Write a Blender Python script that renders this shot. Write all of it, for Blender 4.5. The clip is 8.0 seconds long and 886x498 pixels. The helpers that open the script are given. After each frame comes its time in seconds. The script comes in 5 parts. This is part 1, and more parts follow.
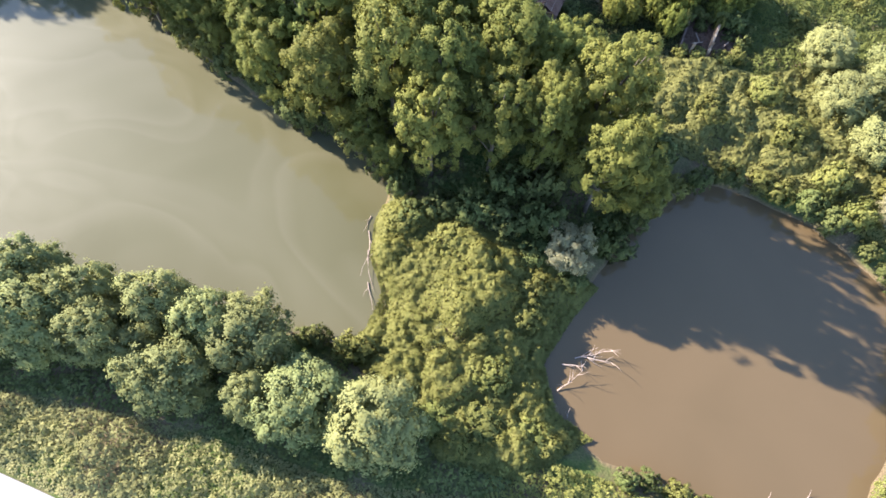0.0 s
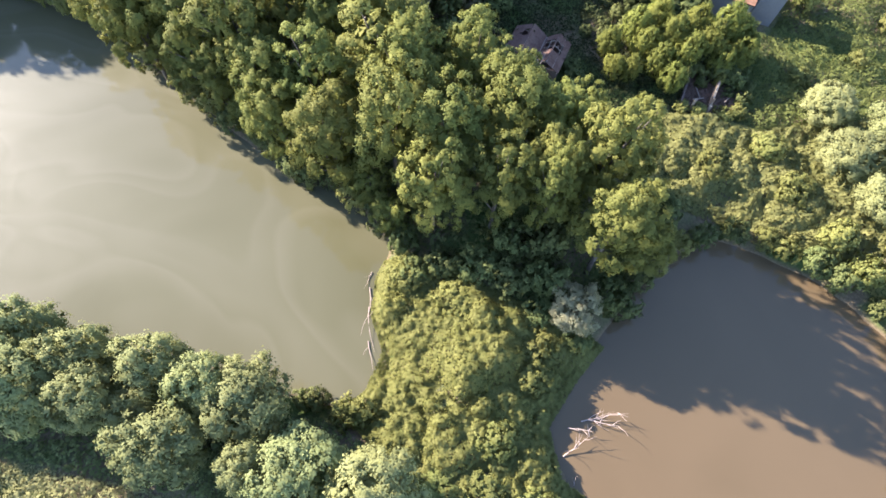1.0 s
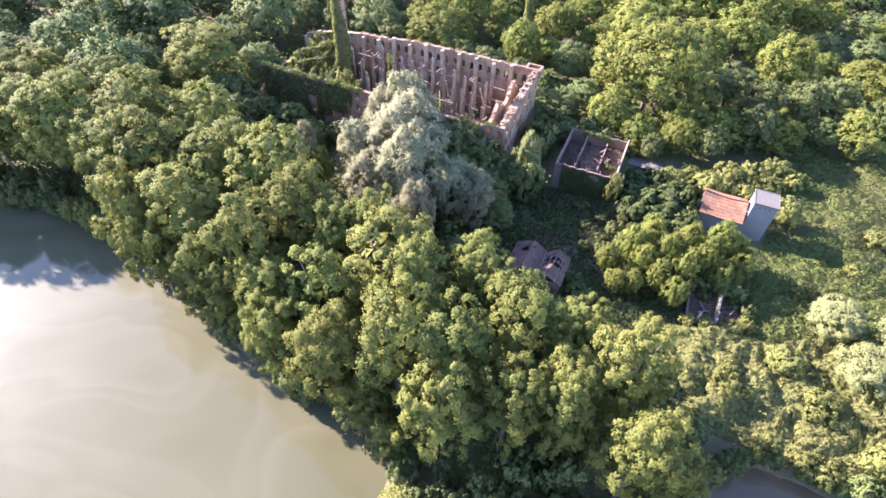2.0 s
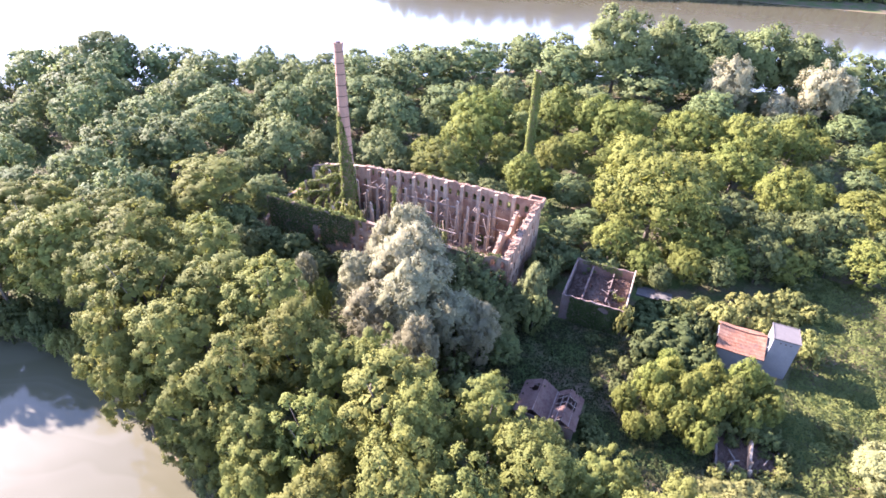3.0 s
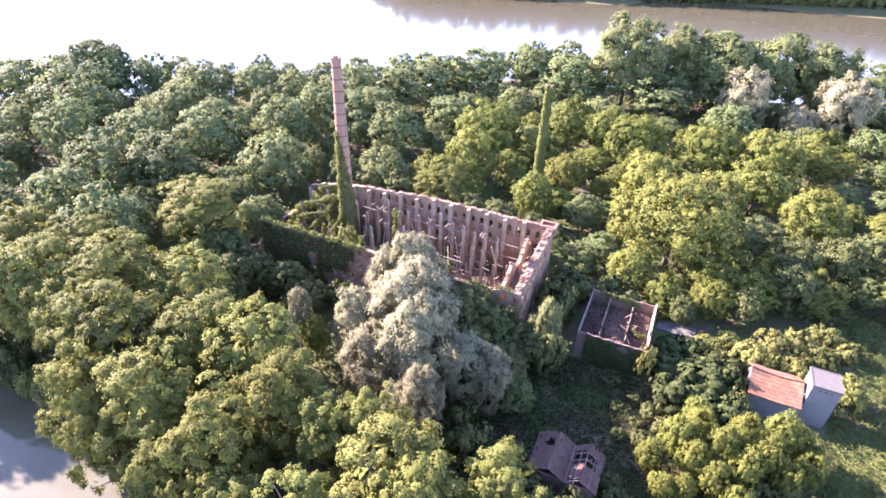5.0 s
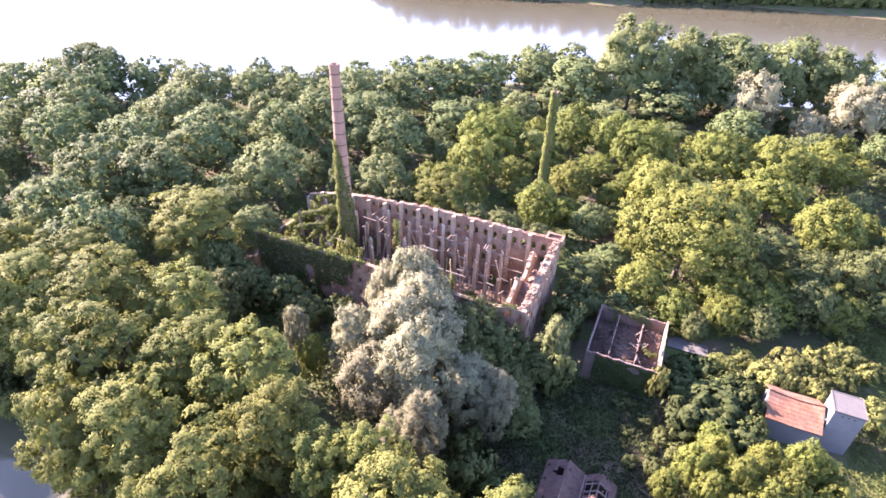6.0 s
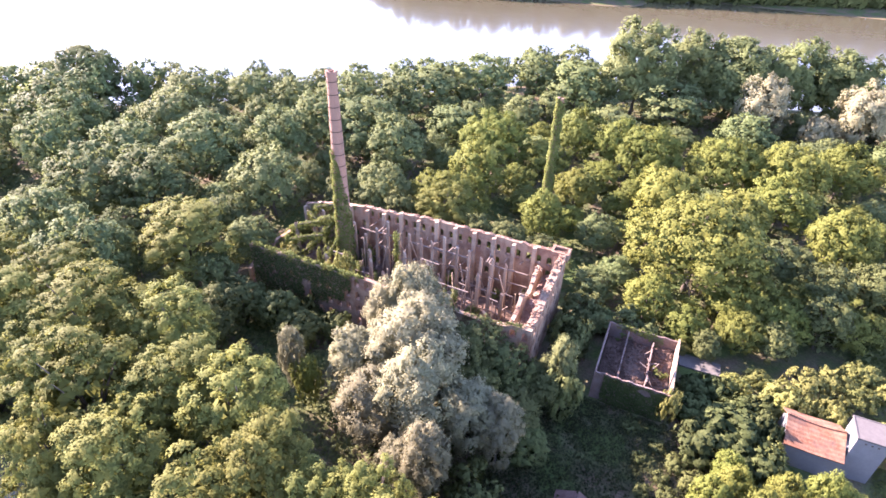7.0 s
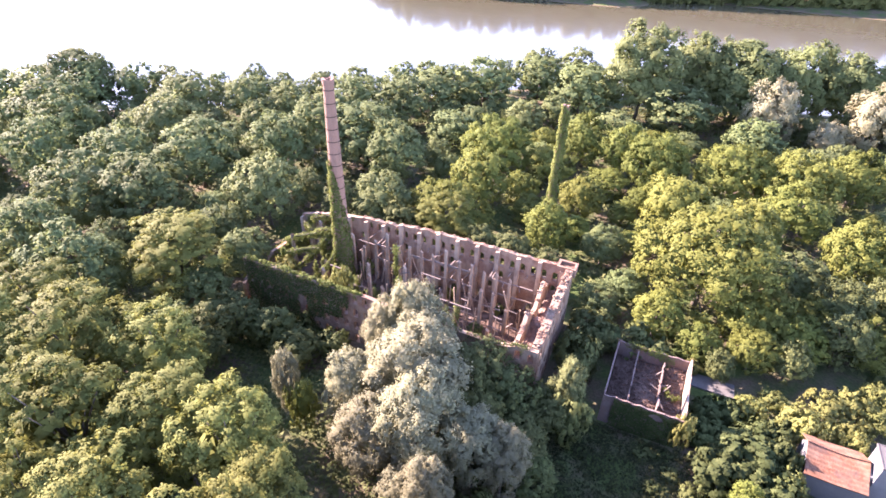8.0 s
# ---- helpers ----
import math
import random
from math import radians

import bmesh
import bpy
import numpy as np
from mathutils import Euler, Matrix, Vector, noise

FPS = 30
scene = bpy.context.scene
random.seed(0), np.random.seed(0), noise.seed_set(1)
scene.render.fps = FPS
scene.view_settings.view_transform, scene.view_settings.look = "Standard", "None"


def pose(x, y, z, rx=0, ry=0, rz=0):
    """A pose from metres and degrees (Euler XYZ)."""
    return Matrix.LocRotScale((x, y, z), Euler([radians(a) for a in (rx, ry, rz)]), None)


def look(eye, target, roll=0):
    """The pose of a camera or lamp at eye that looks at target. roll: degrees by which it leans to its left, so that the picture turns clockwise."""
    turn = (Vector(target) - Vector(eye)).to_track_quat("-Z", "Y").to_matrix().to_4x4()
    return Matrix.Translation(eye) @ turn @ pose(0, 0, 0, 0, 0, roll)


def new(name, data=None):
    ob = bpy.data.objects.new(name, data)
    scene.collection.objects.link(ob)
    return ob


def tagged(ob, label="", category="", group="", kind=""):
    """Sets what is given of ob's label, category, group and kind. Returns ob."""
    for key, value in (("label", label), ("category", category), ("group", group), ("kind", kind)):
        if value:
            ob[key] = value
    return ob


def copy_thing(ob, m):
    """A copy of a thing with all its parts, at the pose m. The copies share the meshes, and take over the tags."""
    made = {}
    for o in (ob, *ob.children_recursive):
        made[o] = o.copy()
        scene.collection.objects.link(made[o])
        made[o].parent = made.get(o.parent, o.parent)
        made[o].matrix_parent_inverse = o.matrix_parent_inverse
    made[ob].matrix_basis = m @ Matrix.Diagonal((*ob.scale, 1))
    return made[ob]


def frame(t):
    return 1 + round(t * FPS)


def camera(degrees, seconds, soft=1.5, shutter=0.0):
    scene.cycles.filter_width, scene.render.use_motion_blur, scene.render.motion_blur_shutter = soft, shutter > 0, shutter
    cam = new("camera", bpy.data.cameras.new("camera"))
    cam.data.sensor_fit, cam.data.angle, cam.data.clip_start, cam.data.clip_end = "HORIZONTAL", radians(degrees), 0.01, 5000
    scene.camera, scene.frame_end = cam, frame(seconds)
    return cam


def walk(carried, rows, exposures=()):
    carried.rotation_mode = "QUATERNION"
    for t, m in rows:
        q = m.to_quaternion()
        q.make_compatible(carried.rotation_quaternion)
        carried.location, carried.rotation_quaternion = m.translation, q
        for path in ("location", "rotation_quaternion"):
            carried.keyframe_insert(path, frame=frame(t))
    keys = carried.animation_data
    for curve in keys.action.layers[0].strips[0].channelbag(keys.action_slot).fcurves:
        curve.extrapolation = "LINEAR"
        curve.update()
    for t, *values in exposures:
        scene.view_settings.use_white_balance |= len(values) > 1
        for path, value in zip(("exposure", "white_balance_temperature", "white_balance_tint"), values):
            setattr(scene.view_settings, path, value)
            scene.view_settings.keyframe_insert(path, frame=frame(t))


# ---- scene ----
import functools

cam = camera(78.1, 8.0, soft=1.65)
METRES, EYE, TURN = 39.1, 78.7, 19.5
ROWS = [
    (0.0, 0.0, 0.0, 0.0, 4.46, -69.34, -1.69),
    (0.5, -0.0054, 0.0463, 0.005, 4.58, -69.21, -1.65),
    (1.0, -0.0133, 0.0989, 0.0073, 4.58, -65.93, -1.66),
    (1.5, -0.0225, 0.1596, 0.0075, 4.63, -56.54, -1.63),
    (2.0, -0.0316, 0.224, 0.007, 4.78, -46.43, -1.58),
    (2.2, -0.0355, 0.2497, 0.0063, 4.82, -42.55, -1.57),
    (2.6, -0.0432, 0.3008, 0.0045, 4.9, -36.6, -1.55),
    (3.0, -0.051, 0.3518, 0.0027, 4.98, -34.3, -1.54),
    (3.3, -0.0568, 0.3902, 0.0014, 5.04, -34.1, -1.53),
    (3.5, -0.0607, 0.4156, 0.0005, 5.07, -34.04, -1.53),
    (4.0, -0.0703, 0.4792, -0.0005, 5.12, -34.01, -1.54),
    (4.5, -0.0798, 0.5429, -0.0015, 5.17, -34.01, -1.54),
    (6.0, -0.1093, 0.7337, -0.0043, 5.34, -34.05, -1.54),
    (6.5, -0.1192, 0.7972, -0.0049, 5.35, -34.07, -1.53),
    (7.0, -0.1287, 0.8606, -0.0057, 5.34, -34.09, -1.52),
    (7.5, -0.138, 0.9246, -0.0065, 5.36, -34.1, -1.52),
    (8.0, -0.1475, 0.9885, -0.0069, 5.36, -34.12, -1.52),
]
walk(cam, [(t, pose(0, 0, EYE, 0, 0, TURN) @ pose(METRES * x, METRES * y, METRES * z, 90 + pitch, roll, yaw)) for t, x, y, z, yaw, pitch, roll in ROWS],
     [(0.0, 2.5, 6200, 14), (1.0, 2.62, 6060, 18), (2.0, 2.95, 5800, 28), (3.5, 3.12, 5840, 38), (8.0, 3.12, 6240, 42)])

# ---- light: clear late-summer sky with the sun low over the left of the flight ----
SUN_UP, SUN_AZ = 26.8, -83.5
world = bpy.data.worlds.new("sky")
scene.world = world
world.use_nodes = True
wn = world.node_tree.nodes
sky = wn.new("ShaderNodeTexSky")
sky.sky_type = "NISHITA"
sky.sun_disc = False
sky.sun_elevation, sky.sun_rotation = radians(SUN_UP), radians(SUN_AZ)
sky.air_density, sky.dust_density, sky.ozone_density = 1.0, 0.25, 1.6
world.node_tree.links.new(sky.outputs[0], wn["Background"].inputs[0])
wn["Background"].inputs[1].default_value = 0.112
sun = new("sun", bpy.data.lights.new("sun", "SUN"))
sun.data.energy, sun.data.angle, sun.data.color = 4.8, radians(0.6), (1.0, 0.88, 0.70)
to_sun = Vector((math.sin(radians(SUN_AZ)) * math.cos(radians(SUN_UP)), math.cos(radians(SUN_AZ)) * math.cos(radians(SUN_UP)), math.sin(radians(SUN_UP))))
sun.matrix_world = look(to_sun * 200, (0, 0, 0))


# ---- materials ----
class Mat:
    """A node material under construction."""

    def __init__(self, name):
        self.m = bpy.data.materials.new(name)
        self.m.use_nodes = True
        self.nt = self.m.node_tree
        self.b = self.nt.nodes["Principled BSDF"]

    def n(self, kind, **at):
        node = self.nt.nodes.new(kind)
        for k, v in at.items():
            node.inputs[k].default_value = v
        return node

    def link(self, a, b):
        self.nt.links.new(a, b)

    def where(self, scale=(1, 1, 1)):
        g = self.n("ShaderNodeNewGeometry")
        mp = self.n("ShaderNodeMapping")
        mp.inputs["Scale"].default_value = scale
        self.link(g.outputs["Position"], mp.inputs["Vector"])
        return mp.outputs[0]

    def noise(self, scale, detail=4.0, rough=0.6, stretch=(1, 1, 1), warp=0.0):
        t = self.n("ShaderNodeTexNoise", Scale=scale, Detail=detail, Roughness=rough, Distortion=warp)
        self.link(self.where(stretch), t.inputs["Vector"])
        return t.outputs["Fac"]

    def ramp(self, fac, stops):
        r = self.n("ShaderNodeValToRGB")
        e = r.color_ramp.elements
        while len(e) < len(stops):
            e.new(0.5)
        for el, (p, c) in zip(e, stops):
            el.position, el.color = p, (*c, 1) if len(c) == 3 else c
        self.link(fac, r.inputs[0])
        return r.outputs[0]

    def mix(self, fac, a, b, mode="MIX"):
        x = self.nt.nodes.new("ShaderNodeMix")
        x.data_type, x.blend_type = "RGBA", mode
        for s, v in ((x.inputs[0], fac), (x.inputs[6], a), (x.inputs[7], b)):
            if hasattr(v, "links"):
                self.link(v, s)
            elif isinstance(v, (tuple, list)):
                s.default_value = (*v, 1)
            else:
                s.default_value = v
        return x.outputs[2]

    def bump(self, height, strength, distance):
        bp = self.n("ShaderNodeBump", Strength=strength, Distance=distance)
        self.link(height, bp.inputs["Height"])
        self.link(bp.outputs[0], self.b.inputs["Normal"])

    def base(self, c, rough=0.9, spec=0.3):
        if hasattr(c, "links"):
            self.link(c, self.b.inputs["Base Color"])
        else:
            self.b.inputs["Base Color"].default_value = (*c, 1)
        self.b.inputs["Roughness"].default_value = rough
        self.b.inputs["Specular IOR Level"].default_value = spec
        return self


def leaf_material(name, dark, mid, light, through_leaf=0.36, gloss=0.75):
    m = Mat(name)
    isl = m.n("ShaderNodeNewGeometry").outputs["Random Per Island"]
    tone = m.n("ShaderNodeMix", Factor=0.45)
    m.link(m.noise(1.1, 2.0, 0.5), tone.inputs["A"])
    m.link(isl, tone.inputs["B"])
    c = m.ramp(tone.outputs[0], [(0.1, dark), (0.5, mid), (0.9, light)])
    ob = m.n("ShaderNodeObjectInfo").outputs["Random"]
    hue = m.n("ShaderNodeHueSaturation", Saturation=1.0)
    mr = m.n("ShaderNodeMapRange")
    mr.inputs["To Min"].default_value, mr.inputs["To Max"].default_value = 0.78, 1.22
    m.link(ob, mr.inputs["Value"])
    m.link(mr.outputs[0], hue.inputs["Value"])
    mh = m.n("ShaderNodeMapRange")
    mh.inputs["To Min"].default_value, mh.inputs["To Max"].default_value = 0.485, 0.515
    wn_ = m.n("ShaderNodeTexWhiteNoise")
    wn_.noise_dimensions = "1D"
    m.link(ob, wn_.inputs["W"])
    m.link(wn_.outputs["Value"], mh.inputs["Value"])
    m.link(mh.outputs[0], hue.inputs["Hue"])
    m.link(c, hue.inputs["Color"])
    patch = m.noise(0.35, 2.0)
    c2 = m.mix(m.ramp(patch, [(0.35, (0, 0, 0)), (0.7, (1, 1, 1))]), hue.outputs[0], m.mix(0.35, hue.outputs[0], light))
    m.base(c2, gloss, 0.15)
    tr = m.n("ShaderNodeBsdfTranslucent")
    m.link(m.mix(0.5, c2, light), tr.inputs["Color"])
    ms = m.n("ShaderNodeMixShader", Fac=through_leaf)
    m.link(m.b.outputs[0], ms.inputs[1])
    m.link(tr.outputs[0], ms.inputs[2])
    m.link(ms.outputs[0], m.nt.nodes["Material Output"].inputs["Surface"])
    return m.m


LEAF = {
    "poplar": leaf_material("poplar_leaf", (0.080, 0.095, 0.026), (0.138, 0.150, 0.037), (0.198, 0.203, 0.052)),
    "willow": leaf_material("willow_leaf", (0.150, 0.168, 0.066), (0.193, 0.210, 0.083), (0.236, 0.251, 0.105)),
    "silver": leaf_material("silver_leaf", (0.165, 0.163, 0.088), (0.235, 0.229, 0.132), (0.312, 0.300, 0.186), 0.45),
    "locust": leaf_material("locust_leaf", (0.070, 0.095, 0.035), (0.121, 0.151, 0.054), (0.180, 0.211, 0.082)),
    "yellow": leaf_material("yellow_leaf", (0.080, 0.099, 0.022), (0.135, 0.154, 0.034), (0.190, 0.204, 0.047)),
    "bramble": leaf_material("bramble_leaf", (0.092, 0.108, 0.029), (0.158, 0.168, 0.047), (0.232, 0.228, 0.075)),
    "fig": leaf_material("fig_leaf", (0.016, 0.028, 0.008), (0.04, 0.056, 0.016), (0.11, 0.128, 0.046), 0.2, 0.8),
    "ivy": leaf_material("ivy_leaf", (0.06, 0.082, 0.022), (0.115, 0.142, 0.037), (0.185, 0.205, 0.058)),
    # Only the yard uses it: its deep shade is put into this near-black colour
    "grass": leaf_material("shaded_grass_blade", (0.014, 0.018, 0.007), (0.024, 0.030, 0.010), (0.044, 0.048, 0.017), 0.15, 0.95),
    "meadow": leaf_material("meadow_blade", (0.072, 0.09, 0.024), (0.10, 0.117, 0.032), (0.138, 0.149, 0.045)),
    "vine": leaf_material("vine_leaf", (0.115, 0.13, 0.042), (0.175, 0.185, 0.06), (0.25, 0.247, 0.093)),
    "pale": leaf_material("pale_willow_leaf", (0.205, 0.195, 0.112), (0.255, 0.242, 0.143), (0.31, 0.292, 0.178), 0.45),
    # elder: shade under and round the trees is put into this dark leaf colour
    "elder": leaf_material("shaded_leaf", (0.044, 0.056, 0.018), (0.078, 0.094, 0.030), (0.138, 0.152, 0.052), 0.2),
    "scrub": leaf_material("scrub_leaf", (0.145, 0.15, 0.06), (0.18, 0.181, 0.076), (0.22, 0.216, 0.098)),
    "straw": leaf_material("dry_grass", (0.16, 0.16, 0.06), (0.25, 0.235, 0.105), (0.34, 0.31, 0.17)),
}


def bark_material():
    m = Mat("bark")
    g = m.noise(3.0, 6.0, 0.7, (1, 1, 0.2))
    m.base(m.ramp(g, [(0.3, (0.045, 0.035, 0.026)), (0.7, (0.16, 0.135, 0.105))]), 0.9)
    m.bump(g, 0.6, 0.05)
    return m.m


def brick_material(name, a, b, plaster, cover):
    """Old brick with worn plaster over part of it."""
    m = Mat(name)
    fine = m.noise(6.0, 6.0, 0.7)
    big = m.noise(0.33, 5.0, 0.65)
    courses = m.n("ShaderNodeTexWave", Scale=4.0, Distortion=0.6, Detail=2.0)
    courses.bands_direction = "Z"
    m.link(m.where(), courses.inputs["Vector"])
    brick = m.ramp(fine, [(0.25, a), (0.75, b)])
    brick = m.mix(m.ramp(courses.outputs["Fac"], [(0.0, (0.35, 0.35, 0.35)), (0.25, (0, 0, 0))]), brick, (0.33, 0.27, 0.23))
    pl = m.mix(fine, plaster, tuple(0.72 * v for v in plaster))
    c = m.mix(m.ramp(big, [(cover - 0.06, (1, 1, 1)), (cover + 0.06, (0, 0, 0))]), brick, pl)
    stain = m.noise(0.9, 5.0, 0.7, (1, 1, 0.25))
    c = m.mix(m.ramp(stain, [(0.5, (0, 0, 0)), (0.75, (0.6, 0.6, 0.6))]), c, (0.10, 0.085, 0.07))
    m.base(c, 0.92, 0.2)
    m.bump(m.noise(3.5, 6.0, 0.7), 0.7, 0.12)
    return m.m


def plain_material(name, a, b, scale=1.5, rough=0.9, bump=0.05, metal=0.0):
    m = Mat(name)
    f = m.noise(scale, 6.0, 0.68)
    g = m.noise(scale * 6, 3.0, 0.6)
    c = m.mix(0.35, m.ramp(f, [(0.3, a), (0.7, b)]), m.ramp(g, [(0.3, a), (0.7, b)]))
    m.base(c, rough, 0.3)
    m.b.inputs["Metallic"].default_value = metal
    m.bump(g, 0.5, bump)
    return m.m


def tile_material(name, a, b, pale, along="X", slope=1.0):
    """Clay roof tiles: rows and columns of relief, uneven firing and lichen."""
    m = Mat(name)
    cols = m.n("ShaderNodeTexWave", Scale=1.35, Distortion=0.15)
    cols.bands_direction = along
    m.link(m.where(), cols.inputs["Vector"])
    rows_ = m.n("ShaderNodeTexWave", Scale=1.1, Distortion=0.15)
    rows_.bands_direction = "Y" if along == "X" else "X"
    rows_.wave_profile = "SAW"
    m.link(m.where(), rows_.inputs["Vector"])
    vor = m.n("ShaderNodeTexVoronoi", Scale=4.5)
    m.link(m.where(), vor.inputs["Vector"])
    c = m.ramp(vor.outputs["Color"], [(0.1, a), (0.9, b)])
    c = m.mix(m.ramp(m.noise(0.7, 6.0, 0.7), [(0.45, (0, 0, 0)), (0.68, (0.75, 0.75, 0.75))]), c, pale)
    c = m.mix(m.ramp(m.noise(0.45, 4.0, 0.7), [(0.52, (0, 0, 0)), (0.7, (0.8, 0.8, 0.8))]), c, (0.10, 0.065, 0.055))
    m.base(c, 0.9, 0.2)
    h = m.n("ShaderNodeMath")
    m.link(cols.outputs["Fac"], h.inputs[0])
    m.link(rows_.outputs["Fac"], h.inputs[1])
    m.bump(h.outputs[0], 0.09, 0.05)
    return m.m


def water_material(name, silt, silt2, haze_rough=0.5, sheen=0.05, coat=1.45, scum=0.0):
    """Turbid water: suspended silt under a thin, nearly smooth surface with a dusty film."""
    m = Mat(name)
    slow = m.noise(0.035, 3.0, 0.5, (1, 1, 1), 1.2)
    c = m.mix(m.ramp(slow, [(0.35, (0, 0, 0)), (0.68, (1, 1, 1))]), silt, silt2)
    if scum:
        swirl = m.noise(0.026, 1.2, 0.5, (1, 1.3, 1), 1.7)
        band = m.ramp(swirl, [(0.38, (0, 0, 0)), (0.47, (scum,) * 3), (0.50, (0.3 * scum,) * 3), (0.58, (0.8 * scum,) * 3), (0.61, (0.2 * scum,) * 3), (0.74, (0, 0, 0))])
        c = m.mix(band, c, (0.135, 0.126, 0.092))
    film = m.noise(0.045, 2.0, 0.5, (1, 1.5, 1), 1.8)
    m.base(c, 0.3, 0.1)
    m.b.inputs["IOR"].default_value = 1.33
    rg = m.ramp(film, [(0.40, (haze_rough,) * 3), (0.47, (haze_rough * 1.06,) * 3), (0.52, (haze_rough * 0.97,) * 3), (0.62, (haze_rough * 1.04,) * 3)])
    m.link(rg, m.b.inputs["Roughness"])
    m.b.inputs["Coat Weight"].default_value = 1.0
    m.b.inputs["Coat IOR"].default_value = coat
    m.b.inputs["Coat Roughness"].default_value = sheen
    m.bump(m.noise(0.5, 2.0), 0.03, 0.05)
    return m.m


def ground_material():
    m = Mat("earth_and_grass")
    a = m.noise(0.12, 5.0, 0.6)
    b = m.noise(2.5, 6.0, 0.7)
    grass = m.ramp(b, [(0.3, (0.035, 0.06, 0.018)), (0.7, (0.09, 0.12, 0.035))])
    soil = m.ramp(b, [(0.3, (0.07, 0.055, 0.035)), (0.7, (0.16, 0.125, 0.08))])
    c = m.mix(m.ramp(a, [(0.42, (0, 0, 0)), (0.6, (1, 1, 1))]), grass, soil)
    g = m.n("ShaderNodeNewGeometry")
    s = m.n("ShaderNodeSeparateXYZ")
    m.link(g.outputs["Position"], s.inputs[0])
    mr = m.n("ShaderNodeMapRange")
    mr.inputs["From Min"].default_value, mr.inputs["From Max"].default_value = 0.05, 0.4
    mr.inputs["To Min"].default_value, mr.inputs["To Max"].default_value = 1.0, 0.0
    m.link(s.outputs["Z"], mr.inputs["Value"])
    c = m.mix(mr.outputs[0], c, m.ramp(b, [(0.3, (0.10, 0.075, 0.045)), (0.7, (0.17, 0.13, 0.08))]))
    m.base(c, 0.95, 0.15)
    m.bump(b, 0.8, 0.25)
    return m.m


BARK = bark_material()
DEADWOOD = plain_material("bleached_wood", (0.22, 0.165, 0.145), (0.40, 0.33, 0.295), 4.0)
BRICK = brick_material("mill_brick", (0.155, 0.082, 0.053), (0.26, 0.155, 0.104), (0.335, 0.238, 0.168), 0.5)
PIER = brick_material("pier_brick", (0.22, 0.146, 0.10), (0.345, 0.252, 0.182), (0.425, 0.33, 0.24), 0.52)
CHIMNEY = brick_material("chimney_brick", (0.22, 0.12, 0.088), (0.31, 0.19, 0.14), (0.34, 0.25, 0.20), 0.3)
# Mill brick darkened: the shade on shed, hut and ruin walls put in colour
SHADED_BRICK = brick_material("shade_darkened_brick", (0.105, 0.07, 0.057), (0.18, 0.12, 0.10), (0.21, 0.16, 0.14), 0.48)
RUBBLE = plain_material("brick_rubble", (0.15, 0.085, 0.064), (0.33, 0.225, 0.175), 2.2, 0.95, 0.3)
# Red-brown roof debris with the shade between the walls put into its colour
DARK_RUBBLE = plain_material("shaded_roof_debris", (0.06, 0.038, 0.028), (0.15, 0.098, 0.074), 1.6, 0.95, 0.3)
PLASTER = plain_material("old_white_plaster", (0.14, 0.138, 0.138), (0.20, 0.195, 0.19), 0.7, 0.9, 0.02)
SLAB = plain_material("pale_roof_slab", (0.082, 0.073, 0.068), (0.125, 0.112, 0.104), 1.2, 0.9, 0.03)
CONCRETE = plain_material("worn_concrete", (0.085, 0.08, 0.075), (0.15, 0.14, 0.13), 1.0)
ASPHALT = plain_material("road_asphalt", (0.22, 0.21, 0.21), (0.30, 0.29, 0.29), 2.5)
PAINT = plain_material("road_paint", (0.68, 0.68, 0.66), (0.8, 0.8, 0.78), 3.0)
TIMBER = plain_material("grey_timber", (0.12, 0.092, 0.076), (0.27, 0.215, 0.18), 5.0)
IRON = plain_material("rusty_iron", (0.05, 0.035, 0.03), (0.12, 0.075, 0.055), 5.0, 0.75, 0.01, 0.5)
TILES = tile_material("orange_roof_tiles", (0.14, 0.06, 0.034), (0.225, 0.108, 0.064), (0.245, 0.155, 0.105))
OLD_TILES = tile_material("weathered_roof_tiles", (0.068, 0.036, 0.029), (0.114, 0.066, 0.052), (0.13, 0.088, 0.07), "Y")
GROUND = ground_material()
WATER_LEFT = water_material("pond_water_green", (0.069, 0.066, 0.033), (0.085, 0.081, 0.046), 0.5, 0.06, 1.36, 0.22)
WATER_RIGHT = water_material("pond_water_brown", (0.094, 0.067, 0.037), (0.085, 0.061, 0.033), coat=1.36)
WATER_RIVER = water_material("river_water", (0.085, 0.075, 0.047), (0.095, 0.083, 0.053), 0.3, 0.1)


